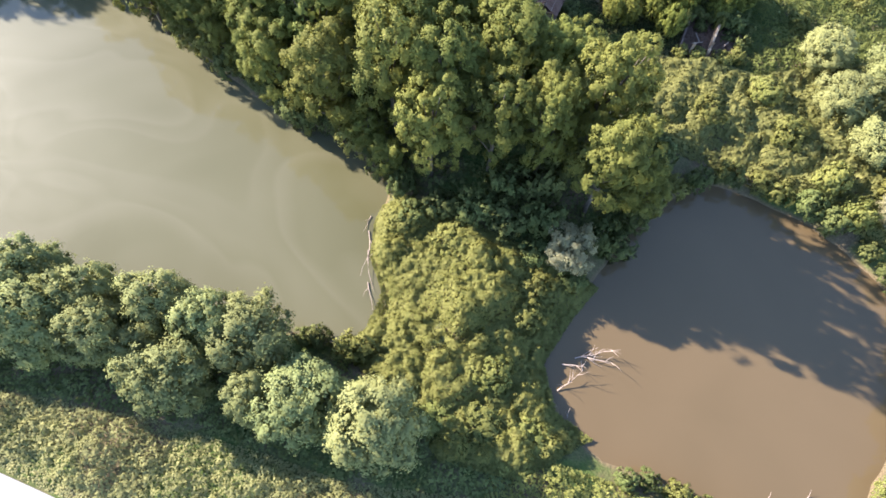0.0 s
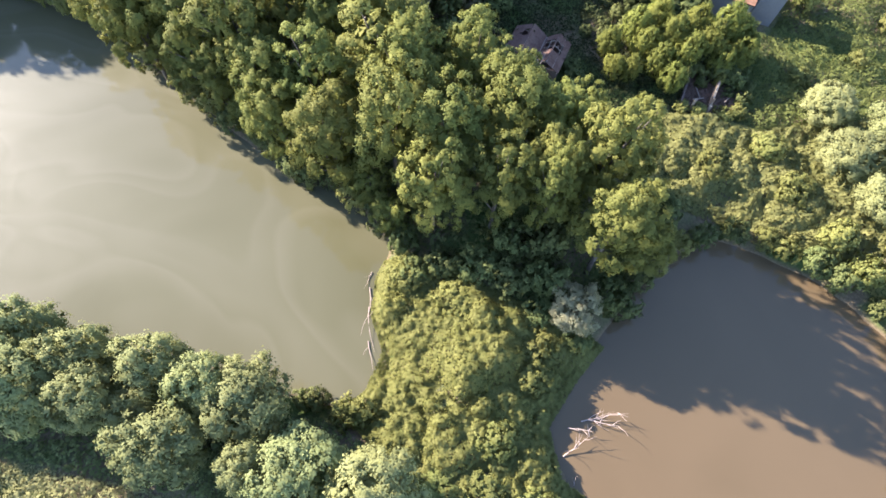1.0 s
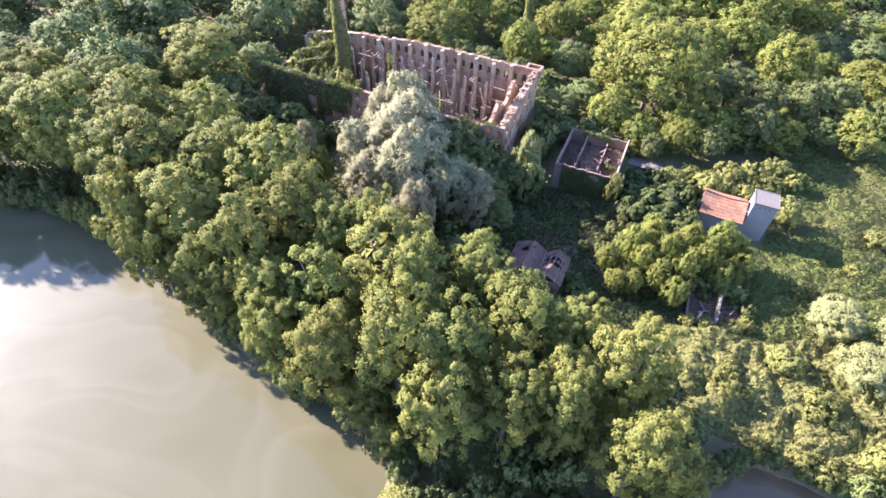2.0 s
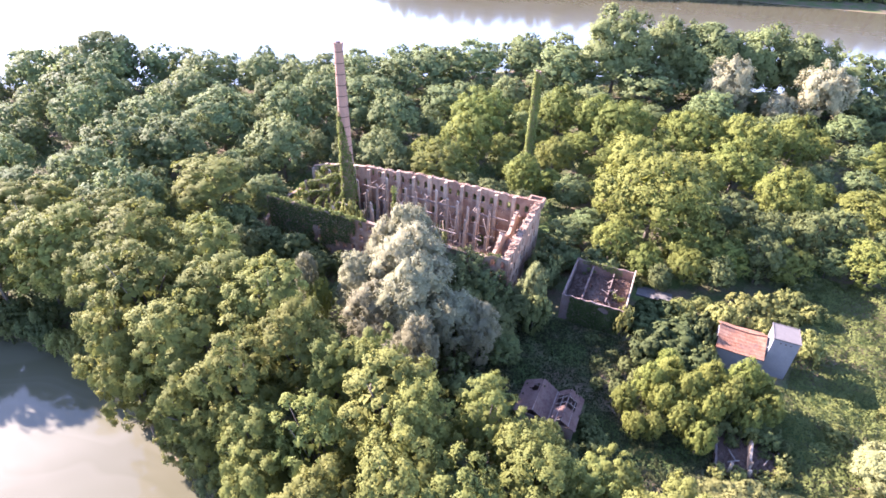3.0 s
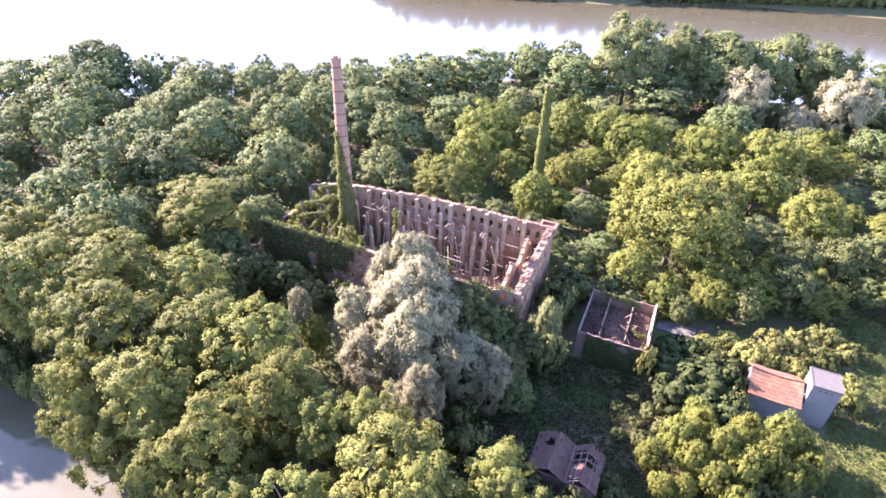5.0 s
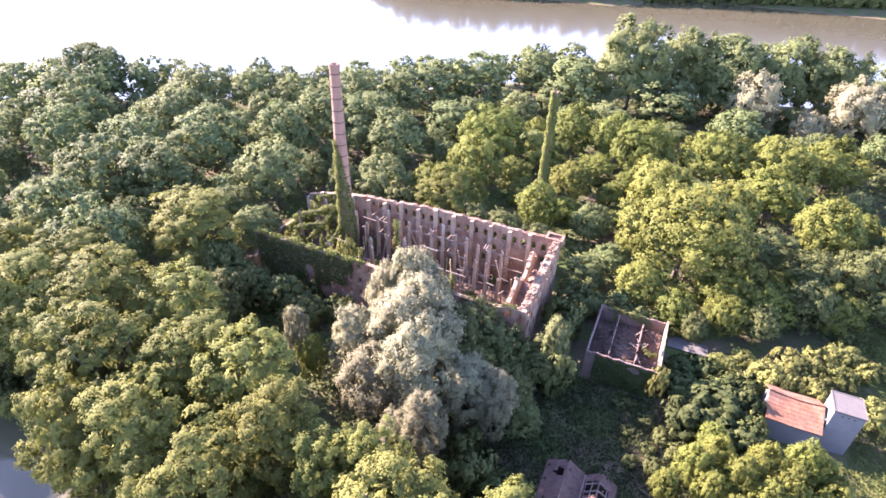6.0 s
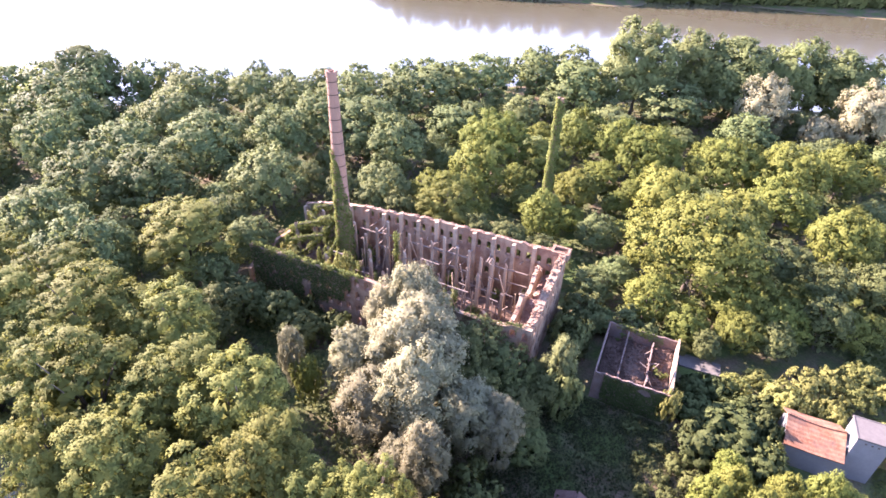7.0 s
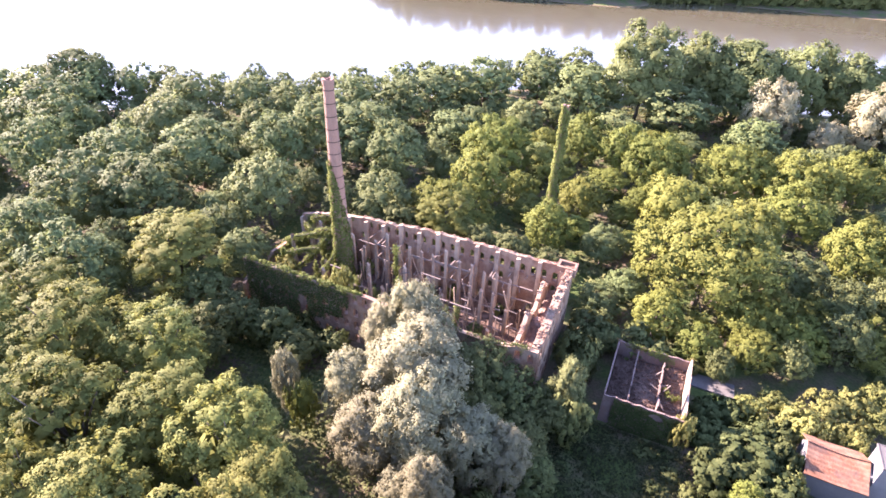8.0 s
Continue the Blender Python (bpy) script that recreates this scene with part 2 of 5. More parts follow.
# ---- mesh helpers ----
class Geo:
    """Vertices and faces gathered into one mesh."""

    def __init__(self):
        self.v, self.f = [], []

    def prism(self, quad, d0, d1, place):
        """A four-cornered outline (u, z), thick from d0 to d1, laid out by place(u, d, z)."""
        k = len(self.v)
        self.v += [place(u, d0, z) for u, z in quad] + [place(u, d1, z) for u, z in quad]
        self.f += [(k, k + 1, k + 2, k + 3), (k + 7, k + 6, k + 5, k + 4)]
        self.f += [(k + i, k + 4 + i, k + 4 + (i + 1) % 4, k + (i + 1) % 4) for i in range(4)]

    def box(self, x0, x1, y0, y1, z0, z1):
        self.prism([(x0, z0), (x1, z0), (x1, z1), (x0, z1)], y0, y1, lambda u, d, z: (u, d, z))

    def beam(self, a, b, w, h=None):
        """A squared timber from a to b."""
        a, b = Vector(a), Vector(b)
        h = h or w
        along = (b - a).normalized()
        side = along.cross(Vector((0, 0, 1)))
        side = side.normalized() if side.length > 0.01 else Vector((1, 0, 0))
        up = side.cross(along)
        k = len(self.v)
        for p in (a, b):
            for s, u in ((-1, -1), (1, -1), (1, 1), (-1, 1)):
                self.v.append(tuple(p + side * (s * w / 2) + up * (u * h / 2)))
        self.f += [(k, k + 1, k + 2, k + 3), (k + 7, k + 6, k + 5, k + 4)]
        self.f += [(k + i, k + 4 + i, k + 4 + (i + 1) % 4, k + (i + 1) % 4) for i in range(4)]

    def tube(self, path, radii, n=7):
        """A round, tapering limb along path."""
        pts = [Vector(p) for p in path]
        start = len(self.v)
        for i, (p, r) in enumerate(zip(pts, radii)):
            d = (pts[min(i + 1, len(pts) - 1)] - pts[max(i - 1, 0)]).normalized()
            s = d.cross(Vector((0.31, 0.95, 0.05))).normalized()
            u = s.cross(d)
            for j in range(n):
                a = 2 * math.pi * j / n
                self.v.append(tuple(p + (s * math.cos(a) + u * math.sin(a)) * r))
        for i in range(len(pts) - 1):
            for j in range(n):
                a, b = start + i * n + j, start + i * n + (j + 1) % n
                self.f.append((a, b, b + n, a + n))
        self.f.append(tuple(start + j for j in reversed(range(n))))
        self.f.append(tuple(start + (len(pts) - 1) * n + j for j in range(n)))

    weld = False

    def mesh(self, name, smooth=False):
        me = bpy.data.meshes.new(name)
        me.from_pydata(self.v, [], self.f)
        if self.weld:
            bm = bmesh.new()
            bm.from_mesh(me)
            bmesh.ops.remove_doubles(bm, verts=bm.verts, dist=0.002)
            bm.to_mesh(me)
            bm.free()
        if smooth:
            me.polygons.foreach_set("use_smooth", [True] * len(me.polygons))
        me.update()
        return me


def np_mesh(name, verts, quads, normals=None):
    me = bpy.data.meshes.new(name)
    nv, nf = len(verts), len(quads)
    me.vertices.add(nv)
    me.vertices.foreach_set("co", np.asarray(verts, dtype=np.float32).ravel())
    k = len(quads[0])
    me.loops.add(nf * k)
    me.loops.foreach_set("vertex_index", np.asarray(quads, dtype=np.int32).ravel())
    me.polygons.add(nf)
    me.polygons.foreach_set("loop_start", np.arange(0, nf * k, k, dtype=np.int32))
    me.update(calc_edges=True)
    me.validate()
    if normals is not None:
        me.polygons.foreach_set("use_smooth", [True] * len(me.polygons))
        me.normals_split_custom_set_from_vertices(np.asarray(normals, dtype=np.float32))
    return me


def part(name, data, material, parent=None, label=""):
    """One mesh object, under a thing or a part."""
    me = data.mesh(name) if isinstance(data, Geo) else data
    me.materials.append(material)
    ob = new(name, me)
    ob.parent = parent
    if parent and any(w in name for w in ("ivy", "rubble", "debris", "crest", "fallen_tiles", "fallen_rafters")):
        tagged(ob, kind="stuff")
    if label:
        tagged(ob, label)
    return ob


def thing(name, label, category, at=(0, 0, 0), group="", kind=""):
    ob = new(name)
    ob.location = at
    ob.empty_display_size = 0.5
    return tagged(ob, label, category, group, kind)


def unit(v):
    return v / np.maximum(np.linalg.norm(v, axis=-1, keepdims=True), 1e-6)


def leaf_quads(p, nrm, size, rng, jitter=0.55, width=0.62, fold=0.12, corners=4):
    """A pointed leaf spray of three or four corners at each place p, facing about nrm."""
    n = len(p)
    nn = unit(nrm + rng.normal(0, jitter, (n, 3)))
    t = unit(np.cross(nn, rng.normal(0, 1, (n, 3))))
    b = np.cross(nn, t)
    s = (size * rng.uniform(0.65, 1.3, n))[:, None]
    soft = np.repeat(unit(0.78 * unit(nrm) + 0.22 * nn), corners, axis=0)
    if corners == 3:
        v = np.stack([p + t * s * 0.6, p - t * s * 0.4 + b * s * width * 0.55, p - t * s * 0.4 - b * s * width * 0.55], axis=1).reshape(-1, 3)
        return v, np.arange(3 * n).reshape(-1, 3), soft
    v = np.stack([p - t * s * 0.5, p - b * s * width * 0.5 + nn * s * fold, p + t * s * 0.5, p + b * s * width * 0.5 + nn * s * fold], axis=1).reshape(-1, 3)
    return v, np.arange(4 * n).reshape(-1, 4), soft


# ---- the lie of the land ----
POND_LEFT = [(-13, 11), (-14, 17), (-18, 22), (-21, 28), (-21.5, 34), (-27, 37.2), (-33, 39), (-40, 39.2), (-50, 41), (-58, 42.6), (-66, 45), (-74, 47.5), (-83, 50.4), (-93, 52.4), (-105, 52), (-121, 50), (-140, 42), (-190, 12), (-220, 0), (-190, -4), (-72, -1), (-50, 0), (-34, 4), (-25, 7), (-17, 9)]
POND_RIGHT = [(9.5, 16), (10.5, 26), (14.5, 38), (17.5, 49), (24, 56), (33, 58), (42, 56), (48, 54.5), (54, 51), (58.5, 46), (60, 36), (59, 25), (56, 15), (50, 10), (38, 9.5), (22, 9), (15, 11)]
RIVER = [(-2600, -900), (-330, 106), (-240, 150), (-205, 180), (-170, 204), (-145, 217), (-115, 247), (-80, 279), (-40, 286), (20, 297), (120, 330), (300, 400), (2600, 1300), (2600, 1600), (300, 655), (122, 604), (9, 572), (-92, 530), (-200, 492), (-340, 470), (-460, 700), (-1500, 2300), (-2900, 2300)]


def shore(px, py, poly):
    """Distance to a shoreline, negative on the water."""
    p = np.array(poly, dtype=float)
    q = np.roll(p, -1, axis=0)
    best = np.full(px.shape, 1e9)
    inside = np.zeros(px.shape, dtype=bool)
    for (ax, ay), (bx, by) in zip(p, q):
        ex, ey = bx - ax, by - ay
        k = np.clip(((px - ax) * ex + (py - ay) * ey) / max(ex * ex + ey * ey, 1e-9), 0, 1)
        best = np.minimum(best, np.hypot(px - ax - k * ex, py - ay - k * ey))
        if ay != by:
            hit = ((ay > py) != (by > py)) & (px < (bx - ax) * (py - ay) / (by - ay) + ax)
            inside ^= hit
    return np.where(inside, -best, best)


def lumps(x, y, s):
    """Smooth uneven relief, about -1 to 1, with lumps about s across."""
    k = 2 * math.pi / s
    return (np.sin(k * (0.31 * x + 0.42 * y) + 1.3) + np.sin(k * (-0.47 * x + 0.21 * y) + 4.1) + np.sin(k * (0.62 * x + 0.13 * y) + 0.4) * 0.8
            + np.sin(k * (0.11 * x - 0.71 * y) + 2.2) * 0.8 + np.sin(k * (0.9 * x + 0.8 * y) + 5.0) * 0.5) / 3.2


def rough(x, y, s):
    """Smooth random relief from 0 to 1, with cells s across."""
    u, v = x / s, y / s
    i, j = np.floor(u), np.floor(v)
    fu, fv = u - i, v - j
    fu, fv = fu * fu * (3 - 2 * fu), fv * fv * (3 - 2 * fv)

    def at(a, b):
        h = np.sin(a * 127.1 + b * 311.7) * 43758.5453
        return h - np.floor(h)

    return (at(i, j) * (1 - fu) + at(i + 1, j) * fu) * (1 - fv) + (at(i, j + 1) * (1 - fu) + at(i + 1, j + 1) * fu) * fv


def land(x, y):
    x, y = np.asarray(x, dtype=float), np.asarray(y, dtype=float)
    wob = lumps(x, y, 9.0) * 0.8
    d = np.minimum(np.minimum(shore(x, y, POND_LEFT), shore(x, y, POND_RIGHT)), shore(x, y, RIVER)) + wob
    up = 4.9 * (1 - np.exp(-np.maximum(d, 0) / 7.0)) + 0.25 * lumps(x, y, 14.0) * np.clip(d / 5, 0, 1)
    return np.where(d > 0, 0.05 + up, np.maximum(-2.0, 0.35 * d))


def land_at(x, y):
    return float(land(np.array([x]), np.array([y]))[0])


def axis(lo, hi, fine_lo, fine_hi, step):
    mid = list(np.arange(fine_lo, fine_hi + 0.1, step))
    out, s, v = [], step, fine_hi
    while v < hi:
        s *= 1.35
        v += s
        out.append(v)
    low, s, v = [], step, fine_lo
    while v > lo:
        s *= 1.35
        v -= s
        low.append(v)
    return np.array(low[::-1] + mid + out)


gx, gy = axis(-4000, 4000, -200, 110, 2.2), axis(-3000, 4500, -45, 320, 2.2)
GX, GY = np.meshgrid(gx, gy)
GZ = land(GX, GY)
nx, ny = len(gx), len(gy)
ii = np.arange(nx * ny).reshape(ny, nx)
quads = np.stack([ii[:-1, :-1], ii[:-1, 1:], ii[1:, 1:], ii[1:, :-1]], axis=-1).reshape(-1, 4)
gm = np_mesh("ground", np.stack([GX, GY, GZ], axis=-1).reshape(-1, 3), quads)
gm.polygons.foreach_set("use_smooth", [True] * len(gm.polygons))
ground = part("ground", gm, GROUND)
tagged(ground, "uneven earth bank with grass, leaf litter and muddy shores", "ground", kind="structure")


def sheet(name, x0, x1, y0, y1, z, material, label):
    g = Geo()
    g.v = [(x0, y0, z), (x1, y0, z), (x1, y1, z), (x0, y1, z)]
    g.f = [(0, 1, 2, 3)]
    return tagged(part(name, g, material), label, "water", kind="structure")


sheet("water_pond_green", -300, 0, -30, 75, 0.0, WATER_LEFT, "still greenish-grey silty pond water with a dusty swirling film")
sheet("water_pond_brown", 2, 85, -5, 75, 0.0, WATER_RIGHT, "still brown muddy pond water under tree shade")
sheet("water_river", -2900, 2600, 100, 2300, -0.01, WATER_RIVER, "wide silty river bright with sky reflection")


# ---- trees ----
KNOB = np.array([(1, 0, 0), (0, 1, 0), (-1, 0, 0), (0, -1, 0), (0, 0, 1), (0, 0, -1)], dtype=float)
KNOB_FACES = np.array([(0, 1, 4), (1, 2, 4), (2, 3, 4), (3, 0, 4), (1, 0, 5), (2, 1, 5), (3, 2, 5), (0, 3, 5)])


def spread_out(rng, n, bias, lowest=-1.0):
    """Directions spaced well apart, leaning towards bias."""
    got = []
    while len(got) < n:
        d = unit(rng.normal(0, 1, (8, 3)) + bias)
        d = d[d[:, 2] > lowest]
        if len(d):
            got.append(d[np.argmin([max([float(np.dot(q, w)) for w in got], default=0) for q in d])])
    return np.array(got)


def crown_mesh(name, seed, radius, height, base, n_lobes, n_leaves, leaf, profile=0.0, drop=0.0, lobe=(0.27, 0.42), tufts=14, full=0.58, core=0.6):
    """Leafy tufts on boughs: each tuft a knobbly clump with leaf sprays on it. profile > 0 narrows the top. Returns the mesh and its boughs."""
    rng = np.random.default_rng(seed)
    half = (height - base) / 2
    mid = base + half
    d = spread_out(rng, n_lobes, np.array([0, 0, 0.15]), -0.72)
    r = radius * rng.uniform(*lobe, len(d))
    ext = rng.uniform(full, 1.0, len(d))[:, None]
    c = d * ext * np.array([radius, radius, half]) * (1 - 0.5 * r[:, None] / radius)
    shrink = 1 - profile * np.clip(c[:, 2] / half, -0.3, 1)
    c[:, :2] *= shrink[:, None]
    r = r * (1 - 0.4 * profile * np.clip(c[:, 2] / half, 0, 1))
    sc, sr, so = [], [], []
    for cc, rr in zip(c, r):
        outward = unit(cc * np.array([1 / radius, 1 / radius, 1 / half]) + (0, 0, 0.35))
        sd = unit(rng.normal(0, 1, (tufts, 3)) + outward * 0.9)
        sc.append(cc + sd * rr * rng.uniform(0.6, 1.0, (tufts, 1)))
        sr.append(rr * rng.uniform(0.3, 0.52, tufts))
        so.append(unit(0.7 * sd + 0.5 * outward))
    sc, sr, so = np.concatenate(sc), np.concatenate(sr), np.concatenate(so)
    keep = np.ones(len(sc), dtype=bool)
    for cc, rr in zip(c, r):
        keep &= np.linalg.norm(sc - cc, axis=1) > rr * 0.56
    sc, sr, so = sc[keep], sr[keep], so[keep]
    m = len(sc)
    # knobbly clump in each tuft
    k = len(KNOB)
    knob = unit(KNOB[None] + rng.normal(0, 0.35, (m, k, 3)))
    cv = sc[:, None, :] + knob * rng.uniform(0.7, 1.2, (m, k, 1)) * (sr * core)[:, None, None]
    cn = unit(knob * 0.6 + so[:, None, :] * 0.8 + (0, 0, 0.1))
    cf = KNOB_FACES[None] + (np.arange(m) * k)[:, None, None]
    # leaf sprays round the clumps
    who = rng.choice(m, n_leaves, p=sr ** 2 / (sr ** 2).sum())
    ld = unit(rng.normal(0, 1, (n_leaves, 3)) + so[who] * 0.7 + (0, 0, 0.3))
    p = sc[who] + ld * (sr[who] * rng.uniform(0.5, 1.25, n_leaves))[:, None]
    if drop:
        p[:, 2] -= drop * rng.uniform(0, 1, n_leaves) ** 2 * sr[who] * 2
    nn = unit(ld * 0.5 + so[who] * 0.9)
    v, q, n1 = leaf_quads(p, nn, leaf, rng, 0.3, 0.75, 0.08, 3)
    # a dark heart of large sprays round the stem
    hd = unit(rng.normal(0, 1, (260, 3)))
    hp = hd * np.array([radius, radius, half]) * 0.55 * rng.uniform(0.6, 1.0, (260, 1))
    v3, q3, n3 = leaf_quads(hp, hd, 0.16 * radius, rng, 0.3, 0.9, 0.02, 3)
    verts = np.concatenate([cv.reshape(-1, 3), v, v3]) + (0, 0, mid)
    faces = np.concatenate([cf.reshape(-1, 3), q + k * m, q3 + k * m + len(v)])
    return np_mesh(name, verts, faces, np.concatenate([cn.reshape(-1, 3), n1, n3])), c + (0, 0, mid), r


def trunk_mesh(seed, height, base, radius, lobes, girth, stems=1):
    rng = np.random.default_rng(seed + 77)
    g = Geo()
    top = base + (height - base) * 0.7
    for s in range(stems):
        lean = rng.normal(0, 0.05 if stems == 1 else 0.16, 2)
        path = [(lean[0] * z + 0.15 * math.sin(z * 0.5 + s), lean[1] * z + 0.15 * math.cos(z * 0.6 + s), z) for z in np.linspace(-0.6, top, 7)]
        g.tube(path, [girth * (1.25 if i == 0 else 1 - 0.12 * i) for i in range(7)], 7)
    for k in range(min(9, len(lobes))):
        c = lobes[k * len(lobes) // min(9, len(lobes))]
        z0 = base * 0.7 + (c[2] - base) * 0.45
        z0 = max(0.8, min(z0, top * 0.95))
        a = Vector((0, 0, z0))
        b = Vector(c)
        m1 = a.lerp(b, 0.5) + Vector((0, 0, 0.06 * (b - a).length))
        g.tube([a, m1, b], [girth * 0.42, girth * 0.27, girth * 0.08], 4)
    return g.mesh("trunk", True)


@functools.lru_cache(maxsize=None)
def tree_data(kind, variant):
    spec = TREES[kind]
    seed = 100 * (1 + list(TREES).index(kind)) + variant
    rad, hei, base = spec["r"], spec["h"], spec["base"]
    crown, c, r = crown_mesh("crown", seed, rad, hei, base, spec["lobes"], spec["n"], spec["leaf"], spec.get("profile", 0), spec.get("drop", 0), spec.get("lobe", (0.27, 0.42)), spec.get("tufts", 14), spec.get("full", 0.58), spec.get("core", 0.6))
    crown.materials.append(LEAF[spec["mat"]])
    trunk = trunk_mesh(seed, hei, base, rad, c, spec["girth"], spec.get("stems", 1))
    trunk.materials.append(BARK)
    return crown, trunk


TREES = {
    "poplar": dict(r=6.5, h=26, base=4, lobes=50, n=17000, leaf=0.3, tufts=9, lobe=(0.15, 0.29), full=0.5, core=0.55, profile=0.12, mat="poplar", girth=0.45, name="poplar_tree", cat="tree", label="tall poplar with a billowing mid-green crown", group="poplars by the ponds", kinds=4),
    "willow": dict(r=6.0, h=14, base=1.5, lobes=34, n=10000, leaf=0.34, tufts=12, lobe=(0.26, 0.4), mat="willow", girth=0.3, drop=0.5, name="willow_tree", cat="tree", label="round pale green willow in the row by the road", group="willows along the road", kinds=3),
    "silver": dict(r=6.0, h=20, base=2, lobes=44, n=17000, leaf=0.28, tufts=14, lobe=(0.22, 0.36), mat="silver", girth=0.4, drop=0.4, profile=0.04, full=0.66, name="silver_poplar_tree", cat="tree", label="silver-white leaved poplar standing before the ruined mill", group="silver poplars", kinds=2),
    "locust": dict(r=8.0, h=21, base=2, full=0.66, lobes=44, n=4600, leaf=0.62, tufts=10, lobe=(0.2, 0.35), mat="locust", girth=0.4, name="locust_tree", cat="tree", label="dark green broadleaf tree in the dense wood", group="trees of the wood", kinds=4),
    # Locust again, with the shade round the mill put into a darker leaf
    "shaded_locust": dict(r=8.0, h=21, base=2, full=0.66, lobes=44, n=4600, leaf=0.62, tufts=10, lobe=(0.2, 0.35), mat="elder", girth=0.4, name="elm_tree", cat="tree", label="broadleaf tree in the dense wood, shade darkened into its leaves", group="dark trees round the mill", kinds=3),
    "yellow": dict(r=8.0, h=18, base=1.5, full=0.66, lobes=44, n=4800, leaf=0.58, tufts=10, lobe=(0.2, 0.35), mat="yellow", girth=0.4, name="maple_tree", cat="tree", label="broad yellow-green tree at the sunny side of the ruins", group="yellow-green trees", kinds=4),
    "broad": dict(r=13.0, h=23, base=1.5, full=0.66, lobes=92, n=12000, leaf=0.56, tufts=9, lobe=(0.13, 0.22), mat="yellow", girth=0.6, name="spreading_maple_tree", cat="tree", label="spreading yellow-green maple with a wide domed crown", group="yellow-green trees", kinds=2),
    "far": dict(r=8.0, h=22, base=1, full=0.7, lobes=28, n=1700, leaf=1.0, tufts=8, lobe=(0.34, 0.5), mat="locust", girth=0.4, name="broadleaf_tree", cat="tree", label="dark green tree of the woods along the river", group="trees by the river", kinds=4),
    "tall": dict(r=12.0, h=36, base=2, full=0.62, lobes=58, n=11000, leaf=0.85, tufts=12, lobe=(0.26, 0.4), mat="locust", girth=0.6, name="oak_tree", cat="tree", label="tall dark green tree above the river bank", group="tall trees by the river", kinds=3),
    "pale": dict(core=0.6, r=8.0, h=16, base=2, lobes=26, n=7000, leaf=0.55, tufts=10, mat="pale", girth=0.4, name="pale_willow_tree", cat="tree", label="pale grey-green willow near the river bank", group="pale willows", kinds=2),
    "shrub": dict(tufts=7, r=4.0, h=5.0, base=0.3, lobes=22, n=1500, leaf=0.45, lobe=(0.24, 0.4), mat="bramble", girth=0.12, stems=4, name="bush", cat="bush", label="dense sunlit yellow-green bush", group="bushes", kinds=4),
    "fig": dict(tufts=6, core=0.45, full=0.5, r=4.5, h=5.5, base=0.3, lobes=30, lobe=(0.16, 0.3), n=2200, leaf=0.72, mat="fig", girth=0.14, stems=4, name="fig_bush", cat="bush", label="dark glossy large-leaved fig bush", group="fig bushes", kinds=2),
    "dark_shrub": dict(tufts=7, r=4.0, h=5.0, base=0.3, lobes=22, n=1300, leaf=0.48, lobe=(0.24, 0.4), mat="elder", girth=0.12, stems=4, name="elder_bush", cat="bush", label="green elder bush, shade put into its leaf colour", group="elder bushes", kinds=3),
}
USED, PLANTED = {}, []
pick = random.Random(5)


def plant(kind, x, y, radius, top, label=""):
    """A tree with its crown's radius and its top's height above the water."""
    spec = TREES[kind]
    v = USED.get((kind, "next"), 0)
    USED[(kind, "next")] = v + 1
    v %= spec["kinds"]
    z = max(land_at(x, y), 0.0) - 0.05
    s = radius / spec["r"]
    m = pose(x, y, z, 0, 0, pick.uniform(0, 360)) @ Matrix.Diagonal((s, s, max(top - z, 1.5) / spec["h"], 1))
    if (kind, v) not in USED:
        crown, trunk = tree_data(kind, v)
        root = thing(spec["name"], spec["label"], spec["cat"], group=spec["group"])
        part_c = new("crown", crown)
        part_c.parent = root
        part_t = new("trunk", trunk)
        part_t.parent = root
        root.matrix_basis = m
        USED[(kind, v)] = root
    else:
        proto = USED[(kind, v)]
        keep = proto.matrix_basis.copy()
        proto.matrix_basis = Matrix.Identity(4)
        root = copy_thing(proto, m)
        proto.matrix_basis = keep
    if label:
        root["label"] = label
    PLANTED.append((x, y, radius))
    return root


# poplars on the point between the ponds: x, y, crown radius, top
FRONT = [
    (-31.5, 53.0, 8.0, 31.5), (-32.5, 38.6, 6.0, 29), (-24.5, 42.5, 6.6, 32.5), (-17.5, 43.0, 6.2, 31.5), (-19.0, 57.5, 5.6, 29),
    (-11.0, 50.5, 6.0, 31), (-16.2, 37.0, 5.4, 28), (-3.0, 46.0, 4.6, 27.5), (3.4, 49.0, 5.6, 32.5),
    (7.5, 40.8, 5.6, 31), (-8.4, 41.0, 4.8, 28.5), (-42.2, 39.8, 4.8, 23), (-38.0, 45.5, 5.5, 29),
    (-25.8, 50.5, 5.8, 32), (-13.0, 55.0, 5.0, 28.5), (-5.0, 53.0, 4.4, 27), (-36.0, 58.0, 5.0, 30.5), (-1.6, 42.6, 4.2, 29), (14.2, 44.5, 3.2, 17), (-2.6, 58.6, 4.4, 21.5), (5.4, 55.4, 4.4, 26.5),
]
